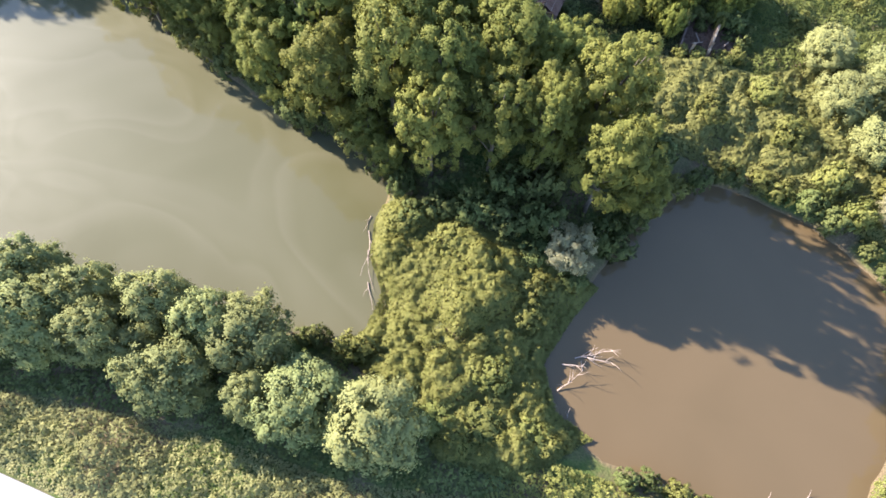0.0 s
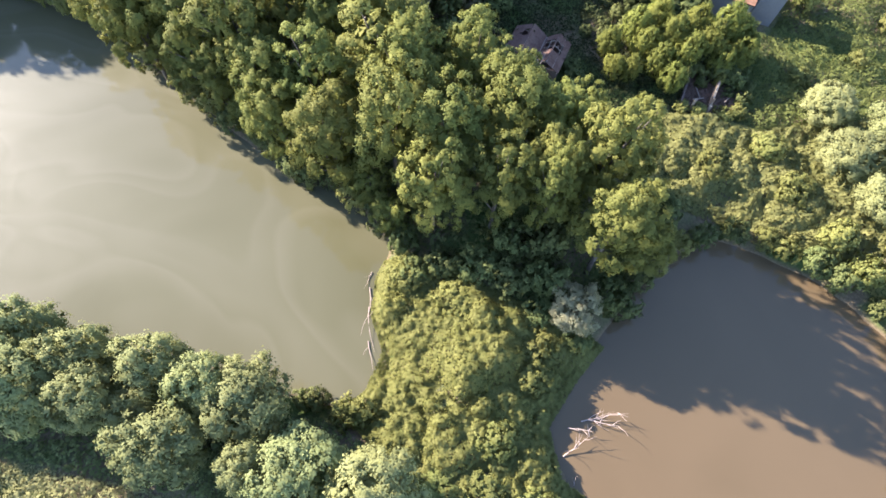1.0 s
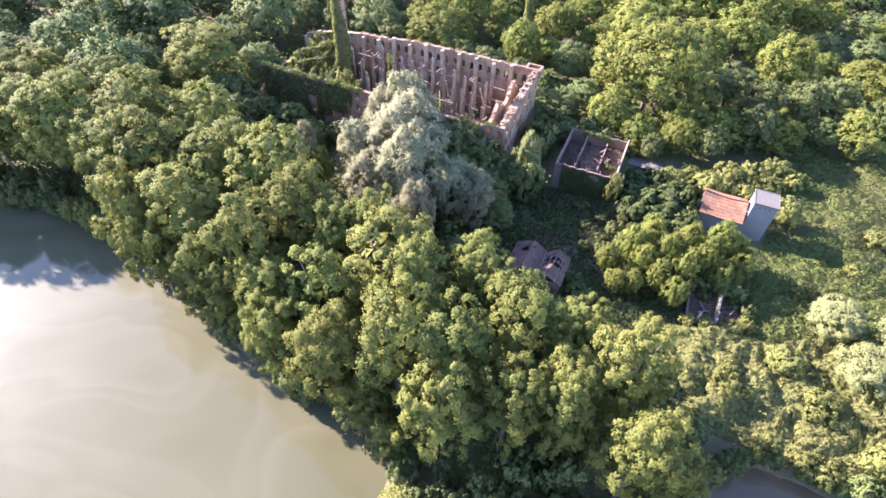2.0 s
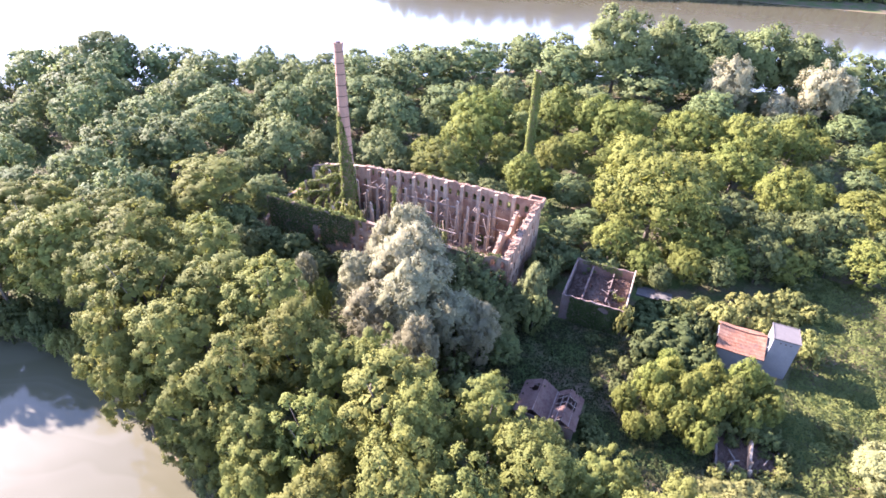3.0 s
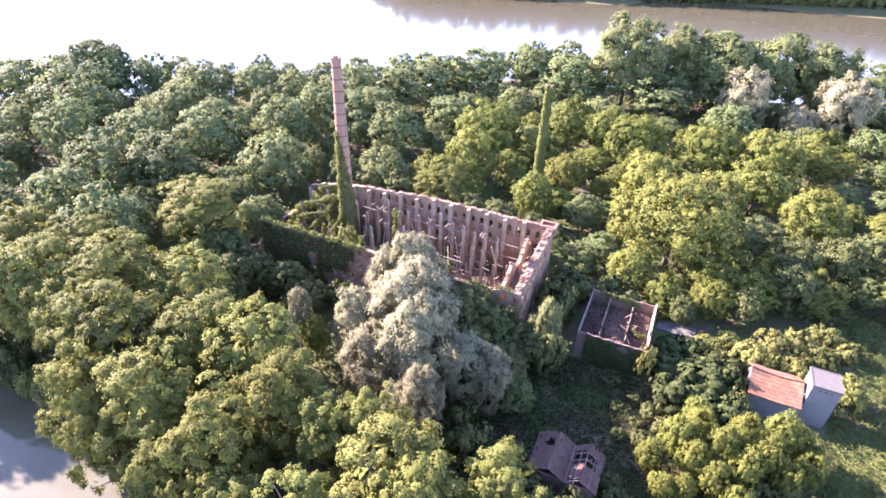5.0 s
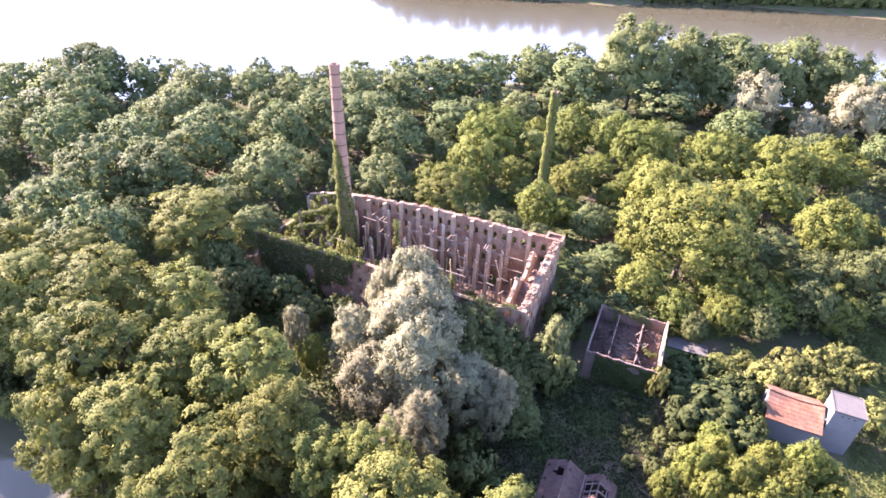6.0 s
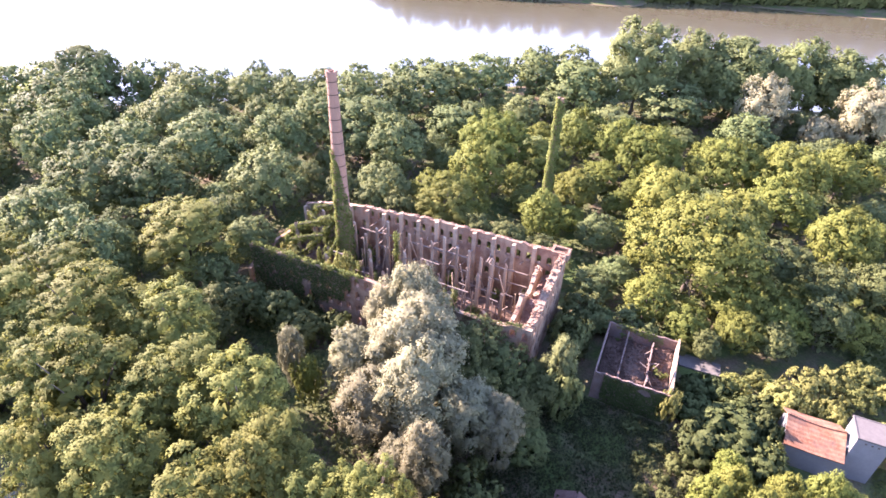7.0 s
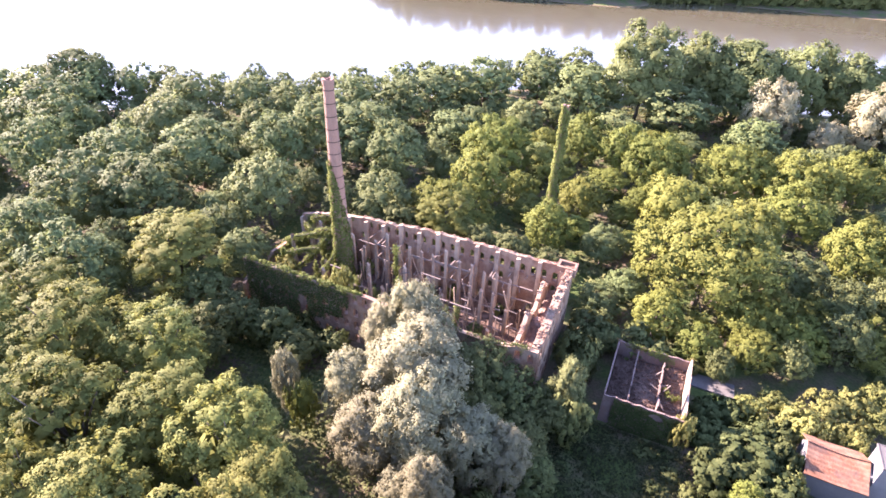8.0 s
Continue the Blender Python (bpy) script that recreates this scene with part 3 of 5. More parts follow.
LEFT = [
    (-102.1, 59.1, 8.8, 32), (-92.6, 66.1, 9.6, 31), (-87.5, 57.0, 7.2, 30), (-78.5, 55.5, 8.4, 32.5), (-67.1, 61.3, 8.1, 31),
    (-57.0, 61.5, 7.6, 32.5), (-65.7, 50.0, 7.4, 31), (-53.0, 48.5, 7.0, 31), (-48.5, 56.5, 6.4, 32), (-79.3, 70.5, 7.8, 29),
    (-97.0, 57.5, 5.6, 27), (-59.5, 45.4, 5.6, 25.5), (-46.5, 43.8, 5.6, 26), (-113.0, 60.0, 7.6, 29), (-41.5, 56.0, 5.4, 29), (-127.0, 59.0, 8.0, 29), (-140.0, 51.5, 8.0, 28), (-106.0, 70.0, 8.0, 28.5), (-136.0, 63.0, 8.0, 28), (-119.5, 54.5, 5.5, 27), (-132.0, 50.0, 6.0, 27), (-145.0, 43.5, 6.0, 26), (-120.0, 68.0, 7.0, 28), (-151.0, 45.0, 8.0, 25), (-128.0, 64.0, 8.0, 28),
    (-75.5, 47.5, 5.8, 28.5), (-71.0, 45.4, 5.0, 24.5),
]
OVERHANG = [
    (-27.0, 38.0, 3.4, 16), (-37.0, 40.2, 3.6, 17), (-47.5, 41.8, 3.6, 17), (-55.5, 43.2, 3.8, 18), (-63.0, 45.4, 3.8, 17), (-22.6, 35.4, 3.0, 13), (-31.5, 39.4, 2.6, 12), (-51.5, 42.2, 2.6, 12), (-68.0, 46.6, 3.0, 14),
]
ROW = [
    (-55.6, -0.6, 4.6, 15.5), (-50.4, -5.6, 5.2, 17), (-47.4, 0.2, 4.4, 16.5), (-43.0, -3.6, 4.4, 16), (-38.2, 2.6, 4.8, 16), (-32.1, -4.3, 5.2, 16.5),
    (-31.7, 3.0, 4.4, 16), (-26.3, 3.6, 5.6, 16), (-16.3, -0.6, 5.6, 16.5), (-22.0, -2.7, 3.4, 14.5), (-7.0, 0.8, 5.8, 17), (-57.5, -4.0, 4.8, 16.5), (-64.5, -7.0, 5.4, 17), (-72, -8.0, 5.6, 17), (-80, -9.0, 5.6, 17), (-89, -10, 5.6, 17), (-98, -11, 5.6, 17), (-108, -12, 5.6, 17), (-38.0, -2.5, 3.6, 13),
]
RIGHT = [
    (-6.0, 138.0, 15.5, 27), (7.0, 131.5, 5.6, 16.5), (-21.4, 187.7, 10.9, 22), (-1.4, 190.1, 12.0, 22), (14.7, 190.9, 11.7, 22), (28.8, 202.2, 9.0, 22),
    (-14.6, 163.7, 9.3, 22), (23.3, 158.8, 8.0, 22), (-63.3, 138.2, 11.0, 20), (-65.6, 177.5, 12.0, 22), (-39.8, 141.6, 6.2, 19),
    (-43.2, 194.8, 8.4, 22), (-31.1, 191.5, 7.3, 22), (-61.6, 155.1, 8.6, 22), (-12.8, 124.5, 5.6, 15), (-5.0, 122.0, 4.8, 13),
    (4.2, 122.8, 5.0, 14), (11.5, 129.0, 5.6, 15), (2.5, 130.0, 5.5, 15), (23.6, 134.3, 6.0, 15), (41.0, 141.0, 7.0, 15.5), (16.5, 139.5, 5.6, 14), (2.0, 161.0, 9.0, 20), (12.0, 174.0, 9.0, 21),
]
MIDLEFT = [
    (-95.1, 104.3, 5.8, 18), (-117.8, 145.1, 9.2, 25), (-134.5, 131.4, 11.9, 25), (-116.3, 161.1, 10.0, 25),
    (-104.2, 122.8, 9.1, 25), (-127.8, 108.2, 10.3, 25), (-140.9, 101.2, 10.2, 25), (-169.3, 112.4, 8.8, 25), (-148.8, 119.2, 10.1, 25),
    (-102.4, 163.6, 12.0, 25), (-112.9, 80.3, 9.2, 26), (-122.7, 193.3, 11.7, 22), (-87.6, 157.0, 9.2, 25), (-154.1, 175.2, 9.6, 22),
    (-138.7, 176.7, 7.5, 22), (-171.8, 165.0, 11.4, 23), (-157.8, 143.5, 10.0, 25), (-131.2, 83.7, 8.0, 25), (-184.1, 128.8, 9.8, 25), (-78.0, 133.5, 7.9, 21), (-88.0, 79.0, 6.0, 18), (-147, 50, 9.5, 30), (-158, 47, 9.5, 30), (-161, 35, 9.5, 29), (-170, 41, 9.5, 30),
]
FAR = [
    (-34.6, 244, 13.4, 40), (-16.4, 258, 10.6, 37), (-1.6, 259, 12.4, 37), (17.5, 265.5, 12.4, 35.5), (-19.5, 237.5, 11.6, 23),
    (1.8, 252.5, 9.9, 28), (33.4, 268, 11.6, 34), (-71.3, 240.1, 10.8, 25), (-89.2, 228.2, 10.4, 25), (-100.4, 213, 12, 24),
    (-107.3, 196, 9.2, 23), (-214.0, 157.0, 11, 28.5), (-203.0, 150.0, 8.5, 23), (-224.0, 148.0, 8.5, 23), (-197.0, 164.0, 8, 23), (-231.0, 138.0, 8, 22), (-200.8, 133.7, 10.4, 26), (-54, 236, 11, 26), (55, 284, 11, 26), (75, 288, 11, 27),
]
for row in FRONT + LEFT:
    plant("poplar", *row)
for row in OVERHANG:
    plant("poplar", *row, "young poplar leaning out over the green pond")
for row in ROW:
    plant("willow", *row)
for x, y, rad, top in RIGHT:
    plant("broad" if rad > 10.4 else "yellow", x, y, rad * (0.92 if rad > 10.4 else 0.88), top)
plant("poplar", -99.8, 92.2, 10.2, 28, "broad sunlit green poplar beside the ruined mill")
for x, y, rad, top in MIDLEFT:
    plant("locust", x, y, rad * 0.95, top)
for x, y, rad, top in FAR:
    plant("tall" if top > 28 else "far", x, y, rad, top)
for row in ((8.6, 240.0, 8.6, 27), (39.5, 245.0, 9.2, 28), (26.0, 236.0, 5.5, 18)):
    plant("pale", *row)
for row in ((-49.5, 94.6, 5.2, 28), (-54.0, 93.0, 3.8, 22.5), (-45.5, 90.0, 5.6, 27), (-43.0, 83.2, 7.2, 28.5), (-47.5, 84.5, 6.0, 24), (-40.5, 77.6, 6.0, 27), (-52.6, 80.4, 4.4, 23.8), (-46.5, 74.8, 5.0, 21), (-62.5, 77.4, 2.0, 23), (-35.5, 70.2, 3.6, 22)):
    plant("silver", *row)
for row in ((-32.5, 79.5, 4.6, 22), (-28.4, 79.6, 3.6, 20.2), (-38.5, 71.5, 4.4, 17)):
    plant("silver", *row, "grey-green silver poplar in the shade of a larger one")
plant("yellow", -59.5, 76.5, 2.4, 17, "bright yellow-green young maple beside the silver poplars")
plant("willow", -23.6, 97.4, 2.9, 17.6, "sunlit grey-green willow by the mill's corner")
plant("pale", 7.2, 33.0, 3.7, 11.0, "small silver poplar leaning over the brown pond")
for x, y, rad, top in ((0.6, 84.5, 3.0, 14), (-2.6, 80.0, 2.6, 12), (3.4, 87.2, 3.0, 14.5), (3.0, 81.6, 2.8, 13), (6.6, 85.0, 3.2, 14.5), (6.2, 79.6, 2.8, 12.5), (9.6, 88.4, 3.0, 15), (10.0, 83.0, 3.0, 13.5), (9.2, 77.4, 2.6, 12), (13.0, 86.2, 3.0, 14.5), (18.8, 87.4, 2.8, 12.5), (16.8, 91.6, 3.0, 13.6), (19.2, 90.4, 2.4, 11.5), (14.6, 90.6, 3.0, 15.5), (3.2, 91.4, 2.6, 12.5), (-0.5, 76.4, 2.2, 10.5), (16.0, 84.6, 2.4, 12), (2.4, 77.0, 2.2, 11)):
    plant("yellow", x, y, rad * 0.84, top, "olive-green young tree in the grove before the tower")
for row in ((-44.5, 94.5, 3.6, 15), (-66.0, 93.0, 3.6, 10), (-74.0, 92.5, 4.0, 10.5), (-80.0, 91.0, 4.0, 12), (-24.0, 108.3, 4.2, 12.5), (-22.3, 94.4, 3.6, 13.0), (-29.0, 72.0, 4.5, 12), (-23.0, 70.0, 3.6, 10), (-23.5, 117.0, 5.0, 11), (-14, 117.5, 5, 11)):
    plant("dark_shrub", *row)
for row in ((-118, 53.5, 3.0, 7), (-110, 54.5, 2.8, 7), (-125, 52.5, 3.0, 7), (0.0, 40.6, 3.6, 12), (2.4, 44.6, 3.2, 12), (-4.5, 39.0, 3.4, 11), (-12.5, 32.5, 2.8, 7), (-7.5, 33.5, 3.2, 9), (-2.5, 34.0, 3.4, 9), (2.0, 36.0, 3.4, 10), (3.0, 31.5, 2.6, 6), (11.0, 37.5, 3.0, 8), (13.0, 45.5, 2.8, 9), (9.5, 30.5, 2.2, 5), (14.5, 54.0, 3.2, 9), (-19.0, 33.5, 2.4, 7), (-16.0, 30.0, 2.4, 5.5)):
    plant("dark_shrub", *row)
for i, row in enumerate(((-17.0, 28.5, 2.8, 5.0), (-8.0, 28.5, 3.2, 6.2), (5.6, 22.5, 2.6, 5.2), (4.0, 13.0, 3.0, 5.8), (5.0, 6.2, 3.0, 5.4), (11.5, 7.6, 2.6, 4.6), (-15.5, 7.8, 2.4, 4.2), (4.5, 27.0, 2.8, 5.2), (-1.0, 5.0, 2.8, 5.4))):
    plant("shrub", *row, "rounded yellow-green bush on the causeway between the ponds")
for i, row in enumerate(((20.0, 66.0, 3.4, 7.0), (33.0, 67.0, 3.6, 7.5), (41.0, 62.0, 3.4, 7.5), (27.5, 73.0, 3.4, 7.5), (46.0, 58.0, 3.0, 7.0), (30.0, 90.0, 2.6, 7.0), (39.0, 99.0, 2.4, 6.5), (44.0, 110.0, 3.0, 7.5), (51.0, 64.0, 3.6, 8.5))):
    plant("shrub", row[0], row[1], row[2] * 0.85, 3.0 + row[3] * 0.6, "shrub smothered by sunlit vines")
for row in ((38.6, 74.4, 4.8, 12.5), (34.5, 83.5, 4.4, 11.5), (45.5, 82.0, 5.4, 15), (45.5, 68.5, 4.6, 12.5), (52.0, 74.0, 5.5, 14)):
    plant("willow", *row, "grey-green willow rising out of the vines")
for row in ((13.4, 83.8, 2.0, 8.4), (16.4, 84.4, 2.3, 9.0), (19.4, 83.8, 2.2, 8.6), (21.7, 80.6, 1.5, 7.4), (21.6, 83.2, 1.6, 7.6), (14.6, 81.6, 1.1, 6.8), (19.2, 81.2, 1.2, 6.8), (11.8, 82.6, 1.5, 7.6)):
    plant("dark_shrub", *row, "shaded bush growing in the low ruin")
for row in ((11.0, 80.2, 1.3, 8.6), (17.0, 82.4, 0.9, 8.2)):
    plant("shrub", *row, "small sunlit bush beside the low ruin")
for row in ((15.4, 75.4, 1.5, 6.7), (19.4, 76.4, 1.7, 7.0), (12.6, 75.2, 1.4, 6.6), (21.6, 78.0, 1.5, 7.0)):
    plant("shrub", *row, "shrub smothered by sunlit vines")
plant("silver", 50.5, 59.5, 3.0, 9.5, "pale silver poplar sapling on the pond bank")
plant("silver", 61.0, 31.5, 2.8, 7.0, "pale silver poplar sapling on the pond bank")
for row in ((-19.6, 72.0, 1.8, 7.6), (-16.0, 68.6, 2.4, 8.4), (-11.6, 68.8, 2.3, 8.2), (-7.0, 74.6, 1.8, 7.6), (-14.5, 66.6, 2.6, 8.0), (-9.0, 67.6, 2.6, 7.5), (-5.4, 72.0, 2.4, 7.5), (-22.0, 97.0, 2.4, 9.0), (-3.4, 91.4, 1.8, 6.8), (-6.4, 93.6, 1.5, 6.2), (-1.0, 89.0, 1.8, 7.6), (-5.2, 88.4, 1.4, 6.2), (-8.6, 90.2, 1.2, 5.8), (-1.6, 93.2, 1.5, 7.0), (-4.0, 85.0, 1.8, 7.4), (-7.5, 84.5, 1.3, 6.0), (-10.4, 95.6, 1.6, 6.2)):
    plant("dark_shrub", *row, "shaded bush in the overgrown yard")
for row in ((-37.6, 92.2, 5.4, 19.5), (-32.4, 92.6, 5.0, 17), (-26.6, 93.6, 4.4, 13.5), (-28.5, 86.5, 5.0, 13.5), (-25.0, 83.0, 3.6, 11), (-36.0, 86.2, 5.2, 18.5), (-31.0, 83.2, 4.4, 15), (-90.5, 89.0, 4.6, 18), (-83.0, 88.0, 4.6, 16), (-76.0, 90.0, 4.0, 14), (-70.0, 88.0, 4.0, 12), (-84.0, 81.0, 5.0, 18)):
    plant("shaded_locust", *row, "dark green broadleaf tree close to the mill's front wall")
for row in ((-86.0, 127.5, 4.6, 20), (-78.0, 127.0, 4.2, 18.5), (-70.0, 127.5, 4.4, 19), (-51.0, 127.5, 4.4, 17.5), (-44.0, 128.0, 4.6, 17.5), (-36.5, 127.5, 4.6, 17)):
    plant("shaded_locust", *row, "dark green tree close behind the mill's back wall")
plant("poplar", -60.5, 130.5, 7.0, 22.5, "light green feathery tree rising behind the mill's back wall")
for row in ((-24.0, 127.0, 4.6, 11.5), (-20.0, 134.5, 4.6, 11.5), (-27.0, 144.5, 5.0, 15), (-20.5, 117.5, 3.4, 10)):
    plant("locust", *row)
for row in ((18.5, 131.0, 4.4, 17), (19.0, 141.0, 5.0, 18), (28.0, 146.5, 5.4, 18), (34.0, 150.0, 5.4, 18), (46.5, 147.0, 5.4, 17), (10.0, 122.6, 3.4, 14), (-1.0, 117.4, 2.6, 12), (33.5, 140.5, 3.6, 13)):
    plant("shaded_locust", *row, "dark green tree at the edge of the shaded lawn")
for row in ((3.9, 100.4, 5.6, 10.5), (7.5, 94.5, 4.5, 10), (0.0, 96.0, 4.5, 9.5), (-1.5, 103.0, 4.0, 9), (-2.2, 107.0, 3.0, 8.8), (1.2, 109.4, 3.0, 8.8), (8.2, 101.6, 2.8, 11.0), (8.0, 105.4, 2.8, 10.6), (5.2, 104.8, 3.2, 9.6)):
    plant("fig", *row)
for row in ((12.0, 108.6, 2.6, 11.0), (15.2, 108.8, 2.4, 10.6), (18.2, 108.4, 2.2, 10.4), (11.5, 111.5, 3.6, 9.5), (15.5, 116.0, 3.6, 9.5), (20.0, 119.5, 3.4, 9.5), (24.5, 123.5, 3.2, 9.5), (4.6, 111.5, 2.8, 8.5), (26.8, 108.0, 3.0, 10.8), (-6.0, 99.6, 1.7, 12.4), (-4.5, 119.0, 2.4, 8), (9.2, 98.0, 2.8, 9.5), (8.0, 116.0, 2.4, 7.5), (19.5, 114.0, 3.0, 8.5), (24.0, 117.5, 2.8, 8.5), (28.6, 121.5, 2.8, 8.5)):
    plant("shrub", *row)

# bushes hanging over the water along the banks
edge_rng = random.Random(12)
for poly, first, last, size in ((POND_LEFT, 4, 17, (2.2, 3.6)), (POND_LEFT + POND_LEFT[:1], 20, 25, (1.6, 2.6)), (POND_RIGHT, 2, 7, (1.8, 3.0)), (POND_RIGHT, 7, 12, (1.4, 2.4)), (POND_RIGHT, 12, 15, (1.2, 2.0))):
    for (ax, ay), (bx, by) in zip(poly[first:last], poly[first + 1:last + 1]):
        ln = math.hypot(bx - ax, by - ay)
        for k in range(max(1, int(ln / 3.3))):
            u = (k + edge_rng.uniform(0.2, 0.8)) / max(1, int(ln / 3.3))
            nx_, ny_ = (by - ay) / ln, -(bx - ax) / ln
            if float(shore(np.array([ax + (bx - ax) * u + nx_]), np.array([ay + (by - ay) * u + ny_]), poly)[0]) < 0:
                nx_, ny_ = -nx_, -ny_
            o = edge_rng.uniform(0.1, 1.4)
            rad = edge_rng.uniform(*size)
            plant("dark_shrub" if edge_rng.random() < 0.6 else "shrub", ax + (bx - ax) * u + nx_ * o, ay + (by - ay) * u + ny_ * o, rad, rad * edge_rng.uniform(1.3, 1.9) + 0.8)

# wild growth that closes the gaps of the wood
mill_rect, shed_rect, yard = (-97, -26, 92, 124), (-21, 4, 96, 118), (-26, 30, 62, 112)


def within(x, y, r):
    return r[0] < x < r[1] and r[2] < y < r[3]


fill = random.Random(21)
tries = 0
while tries < 9000:
    tries += 1
    x, y = fill.uniform(-310, 150), fill.uniform(52, 300)
    ax, ay = x + 6, y - 5
    bearing = math.degrees(math.atan2(-ax, ay))
    if not -20 < bearing < 69 or math.hypot(ax, ay) > 330:
        continue
    if within(x, y, mill_rect) or within(x, y, shed_rect) or within(x, y, yard) or within(x, y, (10, 130, -40, 128)) or within(x, y, (22, 50, 120, 139)):
        continue
    if -84 < x < -20 and 66 < y < 124:
        continue
    rad = fill.uniform(3.6, 8.6)
    if any((x - px) ** 2 + (y - py) ** 2 < (0.93 * (rad + pr)) ** 2 for px, py, pr in PLANTED):
        continue
    sh = min(float(shore(np.array([x]), np.array([y]), RIVER)[0]), float(shore(np.array([x]), np.array([y]), POND_LEFT)[0]))
    if sh < 3:
        continue
    top = 8.5 + rad * fill.uniform(1.1, 1.9)
    sunny = x > -75 + 0.18 * (y - 130) and 118 < y < 225
    near = math.hypot(ax, ay) < 190
    plant(("yellow" if sunny and fill.random() < 0.68 else "locust") if near else ("far" if not sunny or fill.random() < 0.5 else "yellow"), x, y, rad, top - (3 if sunny else 0))


# ---- thickets, grass and undergrowth ----
def thicket(name, label, poly, height, lump, density, leaf, material, seed, category="undergrowth", holes=()):
    """Tangled low growth over a patch of ground, as one mesh of leaf sprays."""
    rng = np.random.default_rng(seed)
    p = np.array(poly, dtype=float)
    (x0, y0), (x1, y1) = p.min(0), p.max(0)
    n = int((x1 - x0) * (y1 - y0) * density)
    x, y = rng.uniform(x0, x1, n), rng.uniform(y0, y1, n)
    edge = -shore(x, y, poly)
    ok = edge > 0
    for h in holes:
        ok &= ~((x > h[0]) & (x < h[1]) & (y > h[2]) & (y < h[3]))
    x, y, edge = x[ok], y[ok], edge[ok]

    nc = int((x1 - x0) * (y1 - y0) / (lump * lump * 0.42)) + 1
    cx, cy = rng.uniform(x0, x1, nc), rng.uniform(y0, y1, nc)
    cr = lump * rng.uniform(0.3, 1.25, nc)
    ch = rng.uniform(0.25, 1.0, nc) * (0.6 + 0.4 * lumps(cx, cy, 9.0))

    def top(a, b, e):
        """Domes of growth of many sizes, pushed up against each other."""
        h = np.full(a.shape, 0.08)
        for k in range(nc):
            d2 = ((a - cx[k]) ** 2 + (b - cy[k]) ** 2) / cr[k] ** 2
            h = np.maximum(h, np.where(d2 < 1, ch[k] * np.sqrt(np.maximum(1 - d2, 0)), 0))
        small = 0.2 * (rough(a, b, lump * 0.34) - 0.5) + 0.14 * (rough(a + 31, b - 17, lump * 0.16) - 0.5)
        return np.maximum(land(a, b), 0) + height * (h + small) * np.clip(e / (0.4 * height + 0.3), 0.15, 1) ** 0.6

    z = top(x, y, edge)
    gxx = (top(x + 0.3, y, edge) - z) / 0.3
    gyy = (top(x, y + 0.3, edge) - z) / 0.3
    nrm = unit(np.stack([-gxx, -gyy, np.full_like(z, 0.9)], axis=-1))
    z = z - rng.uniform(0, 1, len(z)) ** 3 * height * 0.3
    v, q, nr = leaf_quads(np.stack([x, y, z], axis=-1), nrm, leaf, rng, 0.35, 0.8, 0.0, 3)
    return tagged(part(name, np_mesh(name, v, q, nr), LEAF[material]), label, category, kind="stuff")


CAUSEWAY = [(-21.5, 28), (-21.5, 34), (-13, 32), (0, 32), (8, 33), (14, 32), (12, 26), (10.3, 18), (14, 12.4), (20, 11), (12, 2), (2, 0), (-4, 3), (-17, 8), (-15, 12), (-15.4, 18), (-19.3, 22)]
thicket("bramble_thicket", "sunlit yellow-green bramble thicket on the causeway between two ponds", CAUSEWAY, 4.2, 3.9, 78, 0.34, "bramble", 3)
VINES = [(7, 66), (9, 58), (14, 57), (20, 58), (32, 60), (42, 59), (50, 56), (58, 55), (70, 58), (72, 92), (48, 90), (36, 84), (26, 77), (16, 76), (8, 72)]
thicket("vine_thicket", "sunlit vines smothering shrubs and small trees", VINES, 3.2, 3.2, 54, 0.38, "vine", 4, holes=((15, 25, 80, 112),))
MEADOW = [(23.6, 99), (19, 99), (12, 97), (15, 79), (26, 76), (36, 82.5), (48, 88.5), (72, 90.5), (110, 100), (110, 140), (34, 140), (26, 136), (24, 127), (26, 118)]
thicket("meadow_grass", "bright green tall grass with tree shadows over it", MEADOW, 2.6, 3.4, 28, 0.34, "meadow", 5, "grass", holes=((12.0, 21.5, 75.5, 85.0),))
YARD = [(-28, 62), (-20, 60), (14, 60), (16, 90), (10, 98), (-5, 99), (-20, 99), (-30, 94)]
thicket("yard_grass", "rough grass in the yard of the ruins, shade put into its colour", YARD, 2.2, 1.8, 14, 0.42, "grass", 6, "grass", holes=((-18.5, -8, 70, 78.5), (12.0, 21.5, 75.5, 85.0)))
VERGE = [(-75, -22), (-40, -21), (-10, -19), (30, -14), (30, -5), (8, -2), (-8, -7), (-18, -8), (-34, -10.4), (-55, -15.5), (-75, -19)]
thicket("verge_growth", "scrubby pale green weeds along the road", VERGE, 2.4, 2.0, 40, 0.3, "scrub", 7)
DRY = [(-75, -24.2), (-40, -22.4), (-10, -20.9), (10, -19.9), (10, -17.5), (-10, -18.6), (-40, -20.6), (-75, -22)]
thicket("dry_verge", "dry yellow grass at the edge of the road", DRY, 0.7, 1.2, 26, 0.3, "straw", 8, "grass")
BANK = [(8, 4), (16, 6), (24, 7), (38, 7), (50, 6), (60, 8), (62, 0), (30, -6), (8, -3)]
thicket("bank_growth", "green weeds and bushes along the brown pond", BANK, 3.2, 2.4, 32, 0.34, "bramble", 9)
WOOD_FLOOR = [(-146, 46), (-125, 55), (-105, 55.5), (-90, 54), (-53, 46), (-31, 40), (-20, 35), (0, 32), (14, 40), (16, 50), (18, 60), (-26, 62), (-30, 94), (-95, 96), (-125, 96), (-146, 80)]
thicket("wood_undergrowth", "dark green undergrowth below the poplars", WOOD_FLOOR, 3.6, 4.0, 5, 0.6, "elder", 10)


